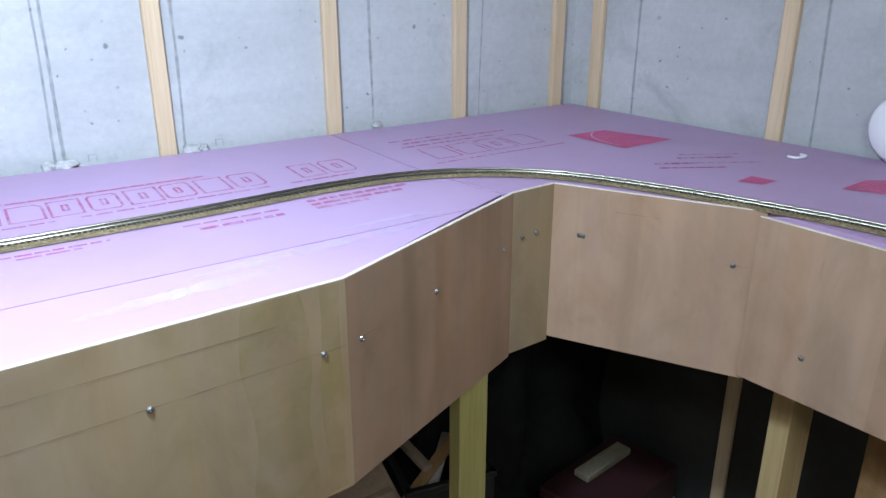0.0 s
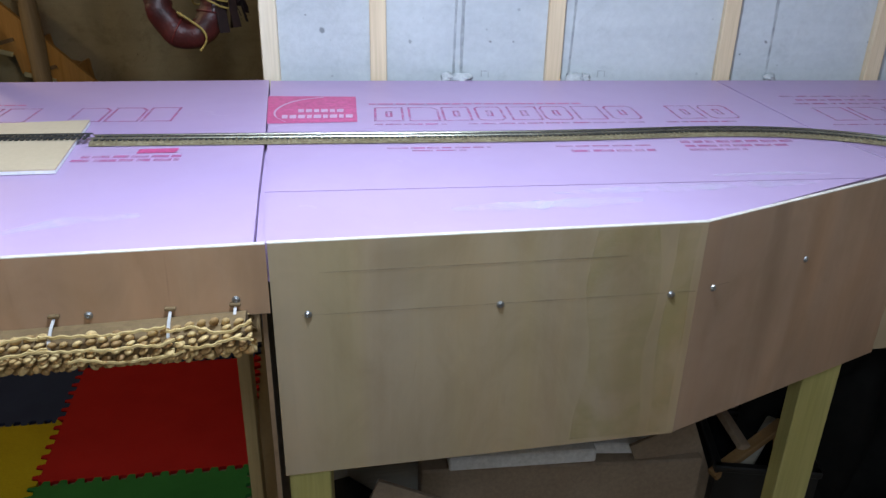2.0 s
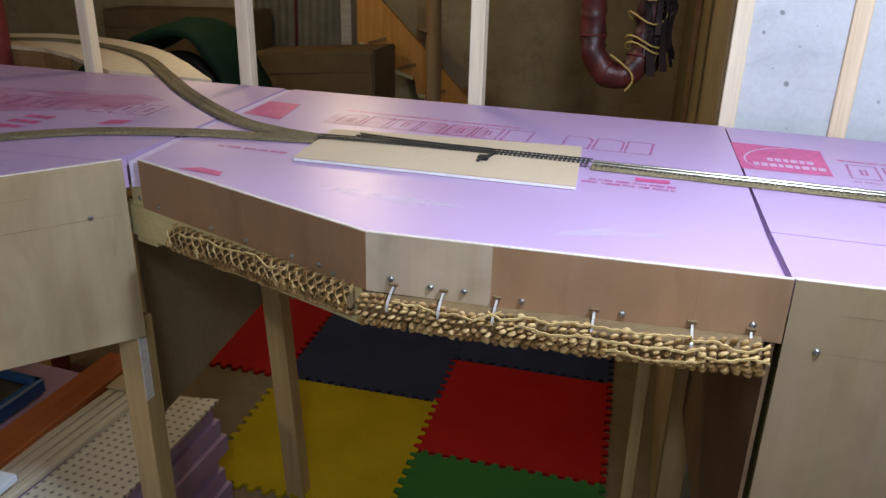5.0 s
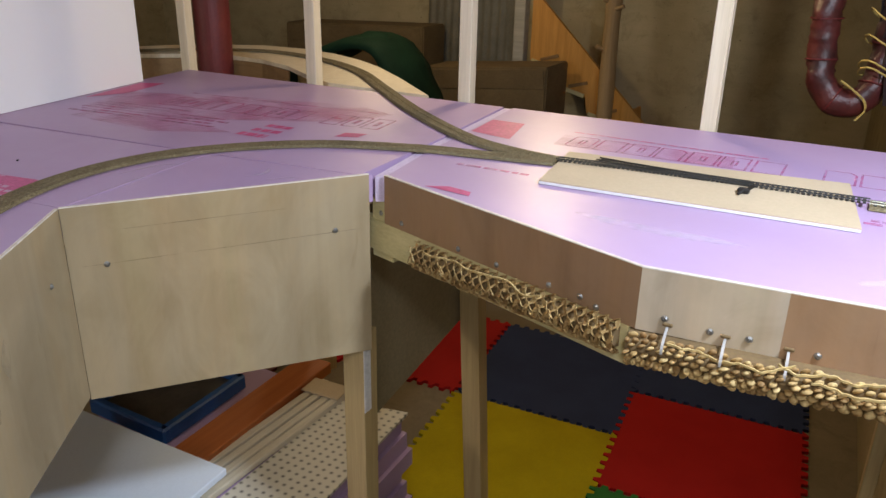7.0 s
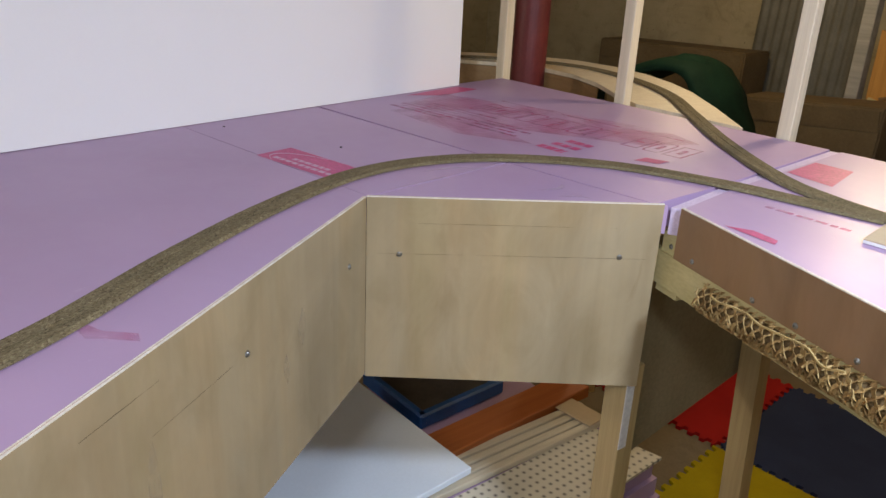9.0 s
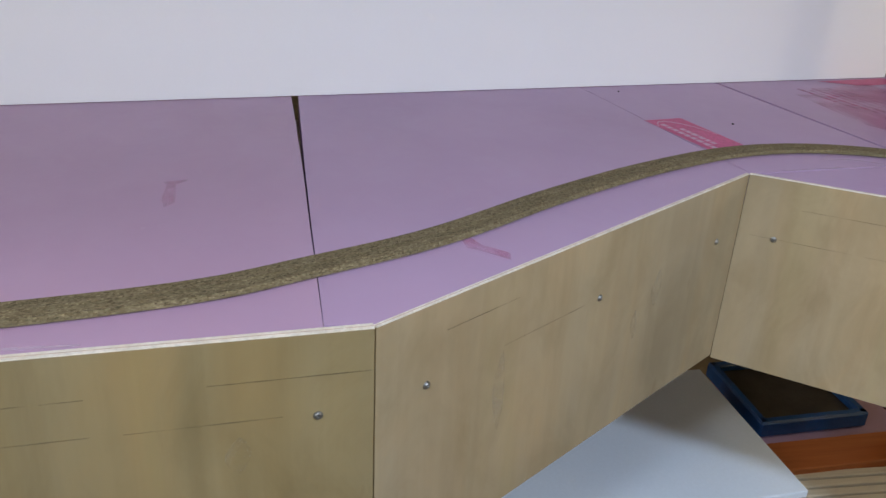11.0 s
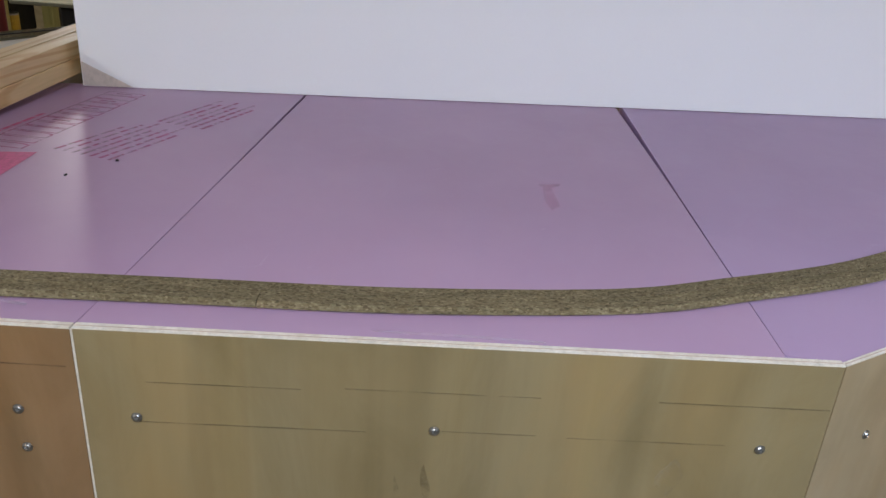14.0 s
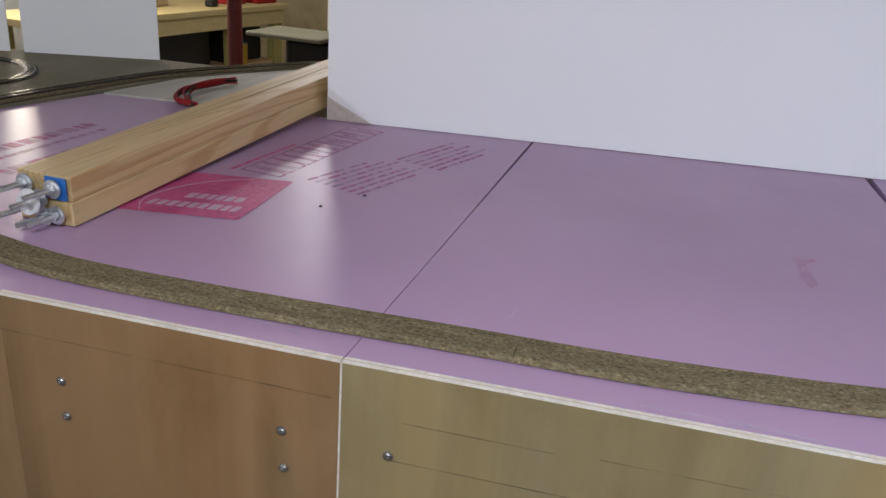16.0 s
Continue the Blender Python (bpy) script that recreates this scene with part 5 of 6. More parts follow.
def honeycomb(pts, radius, label, start=-215, end=82, pitch=0.0165, seed=1, strands=()):
    """Stretched paper honeycomb round a core: rows of small folded cells, each row set half a cell on."""
    ob = thing("honeycomb_sleeve", pts[0], label, "paper sleeve", "paper sleeves under the table")
    line = smooth_line(pts, 0.002)
    part("core", sweep(empty_bm(), line[::7], circle(radius * 0.76, 14, 0.9)), KRAFT_DARK, ob, "dark core painted for the shade inside the cells")
    bm = empty_bm()
    rng = random.Random(seed)
    n = len(line)
    place = []
    for k, p in enumerate(line):
        d = (line[min(k + 1, n - 1)] - line[max(k - 1, 0)]).normalized()
        side = d.cross(Vector((0, 0, 1))).normalized()
        place.append((p, side, side.cross(d).normalized()))

    def at(s, a, r):
        k = min(max(s / 0.002, 0.0), n - 1.001)
        p, side, up = place[int(k)]
        p = p.lerp(line[int(k) + 1], k - int(k))
        return p + side * (r * math.cos(a)) + up * (0.95 * r * math.sin(a))
    total = (n - 1) * 0.002
    row = 0.0098 / radius
    rows = int(math.radians(end - start) / row)
    for r in range(rows):
        s = pitch * (0.5 if r % 2 else 0.0) + rng.uniform(0, 0.004)
        while s < total:
            a = math.radians(start) + r * row + 0.30 * noise.noise(Vector((s * 16, r * 0.5, seed)))
            if rng.random() < 0.03:
                s += pitch
                continue
            big = rng.uniform(0.90, 1.10)
            proud = radius * (1 + 0.10 * noise.noise(Vector((s * 20, r * 0.8, seed + 5))) + rng.uniform(-0.06, 0.06))
            w, hgt = pitch * 0.40 * big, row * 0.47 * big
            lean = rng.uniform(0.15, 0.75)
            skew = rng.uniform(-0.35, 0.35)
            rings = []
            for rad, lift in ((0.85, -0.0050), (1.0, 0.0010), (0.66, 0.0052), (0.06, 0.0064)):
                out = []
                for k in range(9):
                    f = 2 * math.pi * k / 9 + skew
                    u, v = math.cos(f) * rad, math.sin(f) * rad
                    out.append(bm.verts.new(at(s + w * u + lean * w * v, a + hgt * v, proud * 0.86 + lift + 0.0016 * math.sin(f + skew * 4) * rad)))
                rings.append(out)
            for g, q in zip(rings, rings[1:]):
                for k in range(9):
                    bm.faces.new((g[k], g[(k + 1) % 9], q[(k + 1) % 9], q[k]))
            bm.faces.new(rings[-1])
            s += pitch * rng.uniform(0.92, 1.10)
    part("cell_mesh", bm, FOLDS, ob, "tan folded paper cells", True, kind="stuff")
    for s0, s1, deg in strands:
        path = [at(s, math.radians(deg) + 0.10 * math.sin((s - s0) / (s1 - s0) * math.pi) * -2.0 + 0.022 * math.sin(s * 380 + deg + 3 * noise.noise(Vector((s * 30, deg, 4)))) + 0.3 * noise.noise(Vector((s * 25, deg, 1))), radius * 1.05) for s in np.linspace(s0, s1, 70)]
        part("paper_strand", sweep(empty_bm(), path, [(-0.0012, -0.0015), (0.0012, -0.0015), (0.0012, 0.0015), (-0.0012, 0.0015)]), KRAFT, ob, "stretched edge strand of paper")
    return ob


def lattice_sleeve(pts, radius, label, pitch=0.0195, seed=8):
    """Paper honeycomb pulled open round a core: wavy folded ribbons that meet at every half cell."""
    ob = thing("honeycomb_sleeve", pts[0], label, "paper sleeve", "paper sleeves under the table")
    line = smooth_line(pts, 0.002)
    n = len(line)
    part("core", sweep(empty_bm(), line[::7], circle(radius * 0.72, 14, 0.9)), KRAFT_DARK, ob, "dark core painted for the shade inside the cells")
    place = []
    for k, p in enumerate(line):
        d = (line[min(k + 1, n - 1)] - line[max(k - 1, 0)]).normalized()
        side = d.cross(Vector((0, 0, 1))).normalized()
        place.append((p, side, side.cross(d).normalized()))

    def at(s, a, r):
        p, side, up = place[int(min(max(s / 0.002, 0), n - 1))]
        swell = r * (1 + 0.13 * noise.noise(Vector((s * 18, a * 1.5, seed))) + 0.07 * noise.noise(Vector((s * 55, a * 4, seed + 2))))
        return p + side * (swell * math.cos(a)) + up * (0.95 * swell * math.sin(a))
    rng = random.Random(seed)
    bm = empty_bm()
    rows, total = 15, (n - 1) * 0.002
    gap = 2 * math.pi / rows
    for r in range(rows):
        k = 0
        while (k + 1) * pitch / 2 < total:
            s0 = k * pitch / 2
            up = 1 if (k + r) % 2 else -1
            drift = 0.25 * noise.noise(Vector((s0 * 14, r * 0.4, seed)))
            size = rng.uniform(0.85, 1.1)
            ring = []
            for j in range(5):
                f = j / 4
                s = s0 + pitch / 2 * (f * 1.04 - 0.02)
                a = r * gap + drift + up * gap * 0.52 * math.cos(math.pi * f)
                w = (0.0053 + 0.0016 * math.sin(math.pi * f)) * size / radius
                tilt = 0.0034 * up * size
                ring.append([bm.verts.new(at(s, a + da, radius + dr)) for da, dr in ((-w, -tilt), (w, tilt), (w, tilt - 0.0012), (-w, -tilt - 0.0012))])
            for g, q in zip(ring, ring[1:]):
                for m in range(4):
                    bm.faces.new((g[m], g[(m + 1) % 4], q[(m + 1) % 4], q[m]))
            bm.faces.new(ring[0][::-1])
            bm.faces.new(ring[-1])
            k += 1
    part("cell_mesh", bm, FOLDS, ob, "tan folded paper cells", kind="stuff")
    for a0, s0, s1 in ((0.9, 0.04, 0.30), (-2.4, 0.0, 0.24), (-1.2, 0.10, 0.42), (2.2, 0.2, 0.45)):
        path = [at(s, a0 + 0.18 * math.sin(s * 60 + a0) + 0.3 * noise.noise(Vector((s * 20, a0, 1))), radius * 1.08) for s in np.linspace(s0, min(s1, total), 50)]
        part("paper_strand", sweep(empty_bm(), path, [(-0.0012, -0.0015), (0.0012, -0.0015), (0.0012, 0.0015), (-0.0012, 0.0015)]), KRAFT, ob, "stretched edge strand of paper")
    return ob


Z_H = 1.190
sleeve_a = honeycomb([(-0.868, 0.836, Z_H - 0.006), (-0.72, 0.838, Z_H - 0.003), (-0.50, 0.853, Z_H + 0.001), (-0.300, 0.8655, Z_H + 0.008)], 0.032, "tan paper honeycomb sleeve hung along the table edge", seed=3, pitch=0.0138,
                     strands=((0.06, 0.22, 44), (0.20, 0.33, 52), (0.24, 0.34, 26), (0.33, 0.47, 54), (0.32, 0.48, 24), (0.36, 0.49, -8), (0.47, 0.57, 44), (0.48, 0.57, 14)))
sleeve_b = lattice_sleeve([(-1.300, 0.972, Z_H - 0.013), (-1.20, 0.941, Z_H - 0.012), (-1.02, 0.882, Z_H - 0.006), (-0.874, 0.836, Z_H - 0.003)], 0.0255, "tan paper honeycomb sleeve pulled open, torn at its end")


def cable_tie(x, y, n, z=1.20, out=0.034):
    ob = thing("cable_tie", (x, y, z), "clear plastic cable tie holding the paper sleeve", "cable tie", "cable ties")
    pts = [(x + n[0] * a * out, y + n[1] * a * out, z + b) for a, b in ((0.10, 0.022), (0.55, 0.017), (0.98, 0.008), (1.07, 0.000), (1.07, -0.004))]
    part("strap", sweep(empty_bm(), smooth_line(pts, 0.005), [(-0.0018, -0.0005), (0.0018, -0.0005), (0.0018, 0.0005), (-0.0018, 0.0005)]), TIE_WRAP, ob)
    part("staple", box(empty_bm(), (x + n[0] * 0.003, y + n[1] * 0.003, z + 0.025), (0.013, 0.005, 0.004), None, 0.0008), KRAFT_DARK, ob, "dark staple head")


for f in (0.075, 0.205, 0.34, 0.575, 0.80, 0.93):
    cable_tie(m1[0] + (m0[0] - m1[0]) * f, m1[1] + (m0[1] - m1[1]) * f, (0.07, -1.0))

# ---- floor under the tables: play mats ----
MU, MV = Vector((0.9977, 0.068)), Vector((-0.093, 0.9957))
M0 = Vector((-1.205, 1.973))


def mat_tile(u, v, material, colour, lift, side=0.648):
    """A square foam mat with toothed edges; u, v: its corner in the mats' own grid."""
    n, amp = 13, 0.011
    pts = []
    for e in range(4):
        for k in range(2 * n):
            a = k / (2 * n) * side
            b = (k + 1) / (2 * n) * side
            o = amp if (k + (e > 1)) % 2 else -amp
            inset = 0.003
            for s in (a + inset, b - inset):
                s = min(max(s, 0.012), side - 0.012)
                pts.append([(s, -o), (side + o, s), (side - s, side + o), (-o, side - s)][e])
    world = [tuple(M0 + MU * (u + p[0]) + MV * (v + p[1])) for p in pts]
    solid("foam_mat", prism(empty_bm(), world, 0.0, 0.012 + lift), material, "interlocking %s foam play mat on the floor" % colour, "play mat", "play mats")


S = 0.648
mat_tile(0, 0, MAT_RED, "red", 0.0)
mat_tile(0, -S, MAT_GREEN, "green", 0.0008)
mat_tile(-S, 0.317 - S, MAT_YELLOW, "yellow", 0.0004)
mat_tile(-S, 0.317, MAT_BLUE, "navy blue", 0.0012)
mat_tile(0, S, MAT_BLUE, "navy blue", 0.0016)
mat_tile(-2 * S, 0.317, MAT_RED, "red", 0.002)

# ---- back room ----


def sagging_hose():
    ob = thing("hanging_hose", (-0.75, 2.6, 1.2), "sagging loop of wrapped dark red hose tied with twine", "hose")
    pts = [(-0.815, 2.60, CEIL), (-0.82, 2.60, 1.75), (-0.812, 2.60, 1.42), (-0.800, 2.59, 1.315), (-0.755, 2.585, 1.262), (-0.700, 2.59, 1.252), (-0.655, 2.60, 1.292), (-0.640, 2.62, 1.38), (-0.63, 2.62, 1.55), (-0.62, 2.62, 1.9), (-0.62, 2.62, CEIL)]
    line = smooth_line(pts, 0.012)
    bm = empty_bm()
    sec = circle(0.043, 14)
    sweep(bm, line, sec)
    for v in bm.verts:
        v.co += Vector((1, 1, 0.4)) * (0.011 * noise.noise(v.co * 17) + 0.005 * noise.noise(v.co * 60))
    part("hose", bm, DUCT, ob, smooth=True)
    bm = empty_bm()
    for k in range(7, len(line) - 20, 11):
        p, q = line[k], line[k + 1]
        d = (q - p).normalized()
        side = d.cross(Vector((0, 1, 0))).normalized()
        loop = [p + (side * math.cos(a) + d.cross(side) * math.sin(a)) * 0.047 for a in np.linspace(0, 6.1, 14)]
        sweep(bm, loop, circle(0.0028, 5))
    part("ring_winding", bm, RED_STEEL, ob, "raised red rings round the hose", kind="stuff")
    bm = empty_bm()
    for z, r in ((1.352, 0.062), (1.372, 0.064), (1.445, 0.062), (1.52, 0.06)):
        loop = [Vector((-0.64 + r * math.cos(a), 2.60 + r * math.sin(a), z + 0.018 * math.sin(a * 2 + z * 9))) for a in np.linspace(0, 6.28, 18)]
        sweep(bm, loop, circle(0.003, 5))
    sweep(bm, smooth_line([(-0.74, 2.54, 1.325), (-0.70, 2.535, 1.30), (-0.665, 2.535, 1.27), (-0.66, 2.535, 1.24), (-0.68, 2.535, 1.21)], 0.01), circle(0.0035, 5))
    part("twine", bm, TWINE, ob, "yellow twine wound round the hose", kind="stuff")
    bm = empty_bm()
    rng = random.Random(5)
    for k in range(30):
        a = rng.uniform(0, 6.28)
        x, y = -0.612 + 0.050 * math.cos(a), 2.615 + 0.050 * math.sin(a)
        z = rng.uniform(1.25, 1.46)
        w = rng.uniform(0.006, 0.018)
        sweep(bm, smooth_line([(x, y, z + rng.uniform(0.14, 0.4)), (x + rng.uniform(-0.008, 0.012), y, z + 0.10), (x + rng.uniform(-0.02, 0.03), y + rng.uniform(-0.02, 0.02), z)], 0.02), [(-w, 0), (w, 0.004), (w, 0.006), (-w, 0.002)])
    part("ragged_wrap", bm, RAG, ob, "torn dark wrapping hanging loose", kind="stuff")


sagging_hose()


def staircase():
    """A stair seen from below: treads and risers, with a stringer along its upper edge."""
    ob = thing("staircase", (-2.6, 6.1, 0), "orange-stained wooden staircase seen from below", "stairs")
    rise, run = 0.193, 0.264
    low = [(-3.23, 1.00)]
    for k in range(4):
        x, z = -3.23 + run * k, 0.768 - rise * k
        part("tread", box(empty_bm(), (x + run / 2, 6.30, z - 0.03), (run, 0.55, 0.030), pose(0, 0, 0, 0, 14, 0), 0.004), ORANGE_WOOD, ob)
        part("riser", box(empty_bm(), (x + 0.02, 6.30, z + rise / 2), (0.024, 0.55, rise - 0.02), pose(0, 0, 0, 0, -7, 0), 0.003), ORANGE_WOOD, ob)
        # Dark and pale strips paint each step's shaded crease and bright edge.
        part("cleat", box(empty_bm(), (x + run * 0.66, 5.974, z + 0.030), (run * 0.62, 0.012, 0.026), pose(0, 0, 0, 0, -16, 0), 0.002), BROWN_WOOD, ob, "dark strip painted as the shade under a tread")
        part("nosing", box(empty_bm(), (x + run * 0.47, 5.972, z - 0.030), (run * 0.84, 0.014, 0.034), pose(0, 0, 0, 0, 14, 0), 0.003), PALE_PINE, ob, "pale strip painted as the bright lower edge")
        low += [(x, z), (x + run * 0.91, z - 0.065)]
    bm = empty_bm()
    shape = low + [(-2.18, 0.02), (-1.88, 0.02), (-3.14, 1.24), (-3.23, 1.26)]
    front = [bm.verts.new((a, 5.98, b)) for a, b in shape]
    back = [bm.verts.new((a, 6.02, b)) for a, b in shape]
    bm.faces.new(front)
    bm.faces.new(back[::-1])
    m = len(front)
    for k in range(m):
        bm.faces.new((front[k], back[k], back[(k + 1) % m], front[(k + 1) % m]))
    part("stringer", bm, ORANGE_WOOD, ob)


staircase()
pole = empty_bm()
hoops = []
for k in range(41):
    z = CEIL * k / 40
    r = 0.064 - 0.006 * z / CEIL + 0.006 * noise.noise(Vector((1.0, 3.0, z * 5)))
    c = Vector((-2.497 + 0.006 * noise.noise(Vector((z * 1.5, 0, 0))), 5.80, z))
    hoops.append([pole.verts.new(c + Vector((math.cos(a), math.sin(a), 0)) * (r + 0.004 * noise.noise(Vector((math.cos(a) * 2, math.sin(a) * 2, z * 4))))) for a in np.linspace(0, 2 * math.pi, 14, endpoint=False)])
for g, q in zip(hoops, hoops[1:]):
    for k in range(14):
        pole.faces.new((g[k], g[(k + 1) % 14], q[(k + 1) % 14], q[k]))
pole.faces.new(hoops[0][::-1])
pole.faces.new(hoops[-1])
post = thing("timber_post", (-2.5, 5.8, 0), "rough tan peeled log post by the stairs", "post", "timber posts")
part("trunk", pole, LOG, post, smooth=True)
for x, z, w in ((-2.565, 0.92, 0.07), (-2.44, 1.22, 0.09), (-2.55, 1.27, 0.05)):
    part("knot_stub", tube(empty_bm(), [(-2.51, 5.78, z), (x, 5.745, z + 0.02), (x + (x + 2.51) * w * 6, 5.74, z + 0.035)], 0.016, 7, 0.02), LOG, post, "short branch stub", smooth=True)
solid("timber_post", box(empty_bm(), (-3.42, 6.2, CEIL / 2), (0.10, 0.10, CEIL), None, 0.006), GREY_SHEET, "dim grey post at the back wall", "post", "timber posts")


def carton(x0, x1, y, z0, z1, depth, label):
    """A plain closed carton whose top runs from z0 to z1, with a taped lid seam and a folded flap edge."""
    ob = thing("cardboard_box", ((x0 + x1) / 2, y, 0), label, "box", "boxes in the back room")
    bm = empty_bm()
    low = [bm.verts.new(p) for p in ((x0, y, 0), (x1, y, 0), (x1, y + depth, 0), (x0, y + depth, 0))]
    top = [bm.verts.new(p) for p in ((x0, y + 0.02, z0), (x1, y + 0.01, z1), (x1, y + depth, z1), (x0, y + depth, z0))]
    bm.faces.new(low[::-1])
    bm.faces.new(top)
    for k in range(4):
        bm.faces.new((low[k], low[(k + 1) % 4], top[(k + 1) % 4], top[k]))
    bmesh.ops.bevel(bm, geom=list(bm.edges), offset=0.012, segments=2, affect="EDGES")
    part("carton", bm, OLD_CARD, ob)
    part("flap", box(empty_bm(), ((x0 + x1) / 2, y + 0.004, (z0 + z1) / 2 - 0.09), ((x1 - x0) * 0.96, 0.008, 0.15), pose(0, 0, 0, 4, math.degrees(math.atan2(z0 - z1, x1 - x0)), 0), 0.002), OLD_CARD, ob, "folded brown flap")
    return ob


carton(-3.98, -2.86, 5.45, 0.70, 0.80, 0.45, "large dull brown cardboard box in the dim back room")
carton(-5.86, -4.28, 6.0, 0.90, 0.955, 0.4, "long brown cardboard box against the back wall")
panel = thing("corrugated_sheet", (-4.04, 6.5, 0), "dull grey corrugated sheet leaning on the back wall", "sheet")
bm = empty_bm()
wave = [(-4.52 + 0.02 * k, 0.012 * math.cos(k * math.pi / 2)) for k in range(49)]
rows = [[bm.verts.new((x, 6.50 + lean + d, z)) for x, d in wave] for z, lean in ((0.0, -0.06), (1.9, 0.05))]
back = [[bm.verts.new((x, 6.506 + lean + d, z)) for x, d in wave] for z, lean in ((0.0, -0.06), (1.9, 0.05))]
for r in (rows, back):
    for k in range(48):
        bm.faces.new((r[0][k], r[0][k + 1], r[1][k + 1], r[1][k]))
part("sheet", bm, GREY_METAL, panel, smooth=True)
part("edge_strip", box(empty_bm(), (-4.07, 6.455, 0.70), (0.020, 0.012, 1.4), pose(0, 0, 0, -3.2, 0, 0), 0.002), RED_STEEL, panel, "dull red edge strip")
tunnel = thing("play_tunnel", (-4.2, 5.0, 0), "dark green fabric play tunnel arching over the floor", "toy tunnel")
arch = [(-5.30, 5.05, 0.0), (-5.22, 5.05, 0.38), (-4.98, 5.04, 0.62), (-4.62, 5.02, 0.78), (-4.38, 5.0, 0.90), (-4.16, 5.0, 0.955), (-3.98, 5.0, 0.93), (-3.83, 5.0, 0.80), (-3.70, 5.0, 0.58), (-3.60, 5.0, 0.30), (-3.56, 5.0, 0.0)]
bm = empty_bm()
sweep(bm, smooth_line(arch, 0.04), [(-0.30, -0.03), (-0.27, 0.02), (-0.12, 0.05), (0.10, 0.05), (0.27, 0.02), (0.30, -0.03), (0.26, -0.05), (0.0, -0.02), (-0.26, -0.05)])
for v in bm.verts:
    v.co += Vector((0.6, 0.5, 0.8)) * (0.022 * noise.noise(v.co * 5) + 0.008 * noise.noise(v.co * 14))
    v.co.z = max(v.co.z, 0.0)
part("arch", bm, GREEN, tunnel, smooth=True)
bm = empty_bm()
bmesh.ops.create_icosphere(bm, subdivisions=3, radius=1.0)
for v in bm.verts:
    v.co = Vector((-4.10 + 0.15 * v.co.x, 4.96 + 0.14 * v.co.y, 0.955 + 0.065 * v.co.z)) + Vector((0.4, 0.4, 1)) * 0.02 * noise.noise(v.co * 2.5)
part("gathered_end", bm, GREEN, tunnel, "bunched dark green fabric", smooth=True)
# Black arch standing in for the shade inside the tunnel.
low_arch = [(x * 0.86 - 4.2 * 0.14, y - 0.20, z * 0.80) for x, y, z in arch]
part("opening", sweep(empty_bm(), smooth_line(low_arch, 0.05), [(-0.04, -0.05), (0.04, -0.05), (0.04, 0.03), (-0.04, 0.03)]), BLACK, tunnel, "black arch painted as the dark inside", smooth=True)

# ---- stored boards under the west table ----
stack_x0, stack_x1 = -2.12, -1.62
for k in range(6):
    z0 = 0.012 + k * 0.060
    j = 0.012 * (k % 3) - 0.01
    solid("stored_foam_board", prism(empty_bm(), [(-2.48 + j, 0.10), (-1.635 - j, 0.10), (-1.675 - j, 1.545 - j), (-2.46, 1.545 - j)], z0 if k else 0.0, z0 + 0.057), FOAM, "stored pink foam board in a stack on the floor", "foam board", "stored foam boards")
ST = 0.372
peg_board = solid("pegboard_sheet", prism(empty_bm(), [(-1.885, 0.55), (-1.62, 0.55), (-1.677, 1.548), (-1.885, 1.50)], ST - 0.003, ST + 0.006), PEG, "cream pegboard sheet lying on the stack", "pegboard", "pegboard sheets")
for k, x in enumerate((-1.99, -1.958, -1.926, -1.896)):
    solid("wood_strip", box(empty_bm(), (x - 0.006, 1.12, ST + 0.013), (0.024, 0.86 - 0.05 * (k % 2), 0.020), pose(0, 0, 0, 0, 0, -1.5), 0.002), STRIP_WOOD, "thin pale wood strip lying on the stack", "wood strip", "wood strips")
solid("paper_band", box(empty_bm(), (-1.946, 1.500, ST + 0.0268), (0.132, 0.080, 0.006), pose(0, 0, 0, 0, 0, 4), 0.002), CARD, "pale paper band wrapped over the strip ends", "paper band")
solid("orange_plank", box(empty_bm(), (-2.058, 1.20, ST + 0.020), (0.11, 0.84, 0.040), pose(0, 0, 0, 0, 0, 2), 0.003), ORANGE, "orange-red wooden plank lying on the stack", "plank")
tub = thing("blue_tray", (-2.33, 1.23, ST), "shallow blue plastic tray with dark printed contents", "tray")
q = [(-2.49, 1.065), (-2.175, 1.065), (-2.19, 1.41), (-2.50, 1.41)]
for a, b in zip(q, q[1:] + q[:1]):
    part("rim", board(empty_bm(), a, b, 0.028, ST, ST + 0.05, 0.006), BLUE, tub)
part("tray_floor", prism(empty_bm(), [(x * 0.9 + -2.338 * 0.1, y * 0.9 + 1.238 * 0.1) for x, y in q], ST + 0.004, ST + 0.03), DARK_CARD, tub, "dark printed card in the tray")
white_sheet = solid("white_foam_sheet", prism(empty_bm(), [(-1.889, 1.014), (-2.42, 1.000), (-2.42, 0.15), (-1.83, 0.15)], 0.424, 0.444, 0.002), POLYSTYRENE, "white polystyrene sheet resting across the stack", "foam sheet")
for y in (0.25, 0.85):
    solid("sheet_batten", box(empty_bm(), (-2.15, y, (ST + 0.424) / 2 - 0.001), (0.3, 0.04, 0.424 - ST - 0.004)), PINE_X, "pine batten under the white sheet", "batten", "battens")


# ---- stored things under the east table ----
box_a = thing("cardboard_box", (0.30, 1.55, 0), "large plain taupe cardboard box", "box", "boxes under the table")
part("carton", box(empty_bm(), (0.27, 1.56, 0.245), (0.66, 0.30, 0.49), None, 0.004), BOX_CARD, box_a)
part("flap", box(empty_bm(), (0.600, 1.44, 0.30), (0.16, 0.008, 0.56), pose(0, 0, 0, 0, -22, 6)), BOX_CARD, box_a)
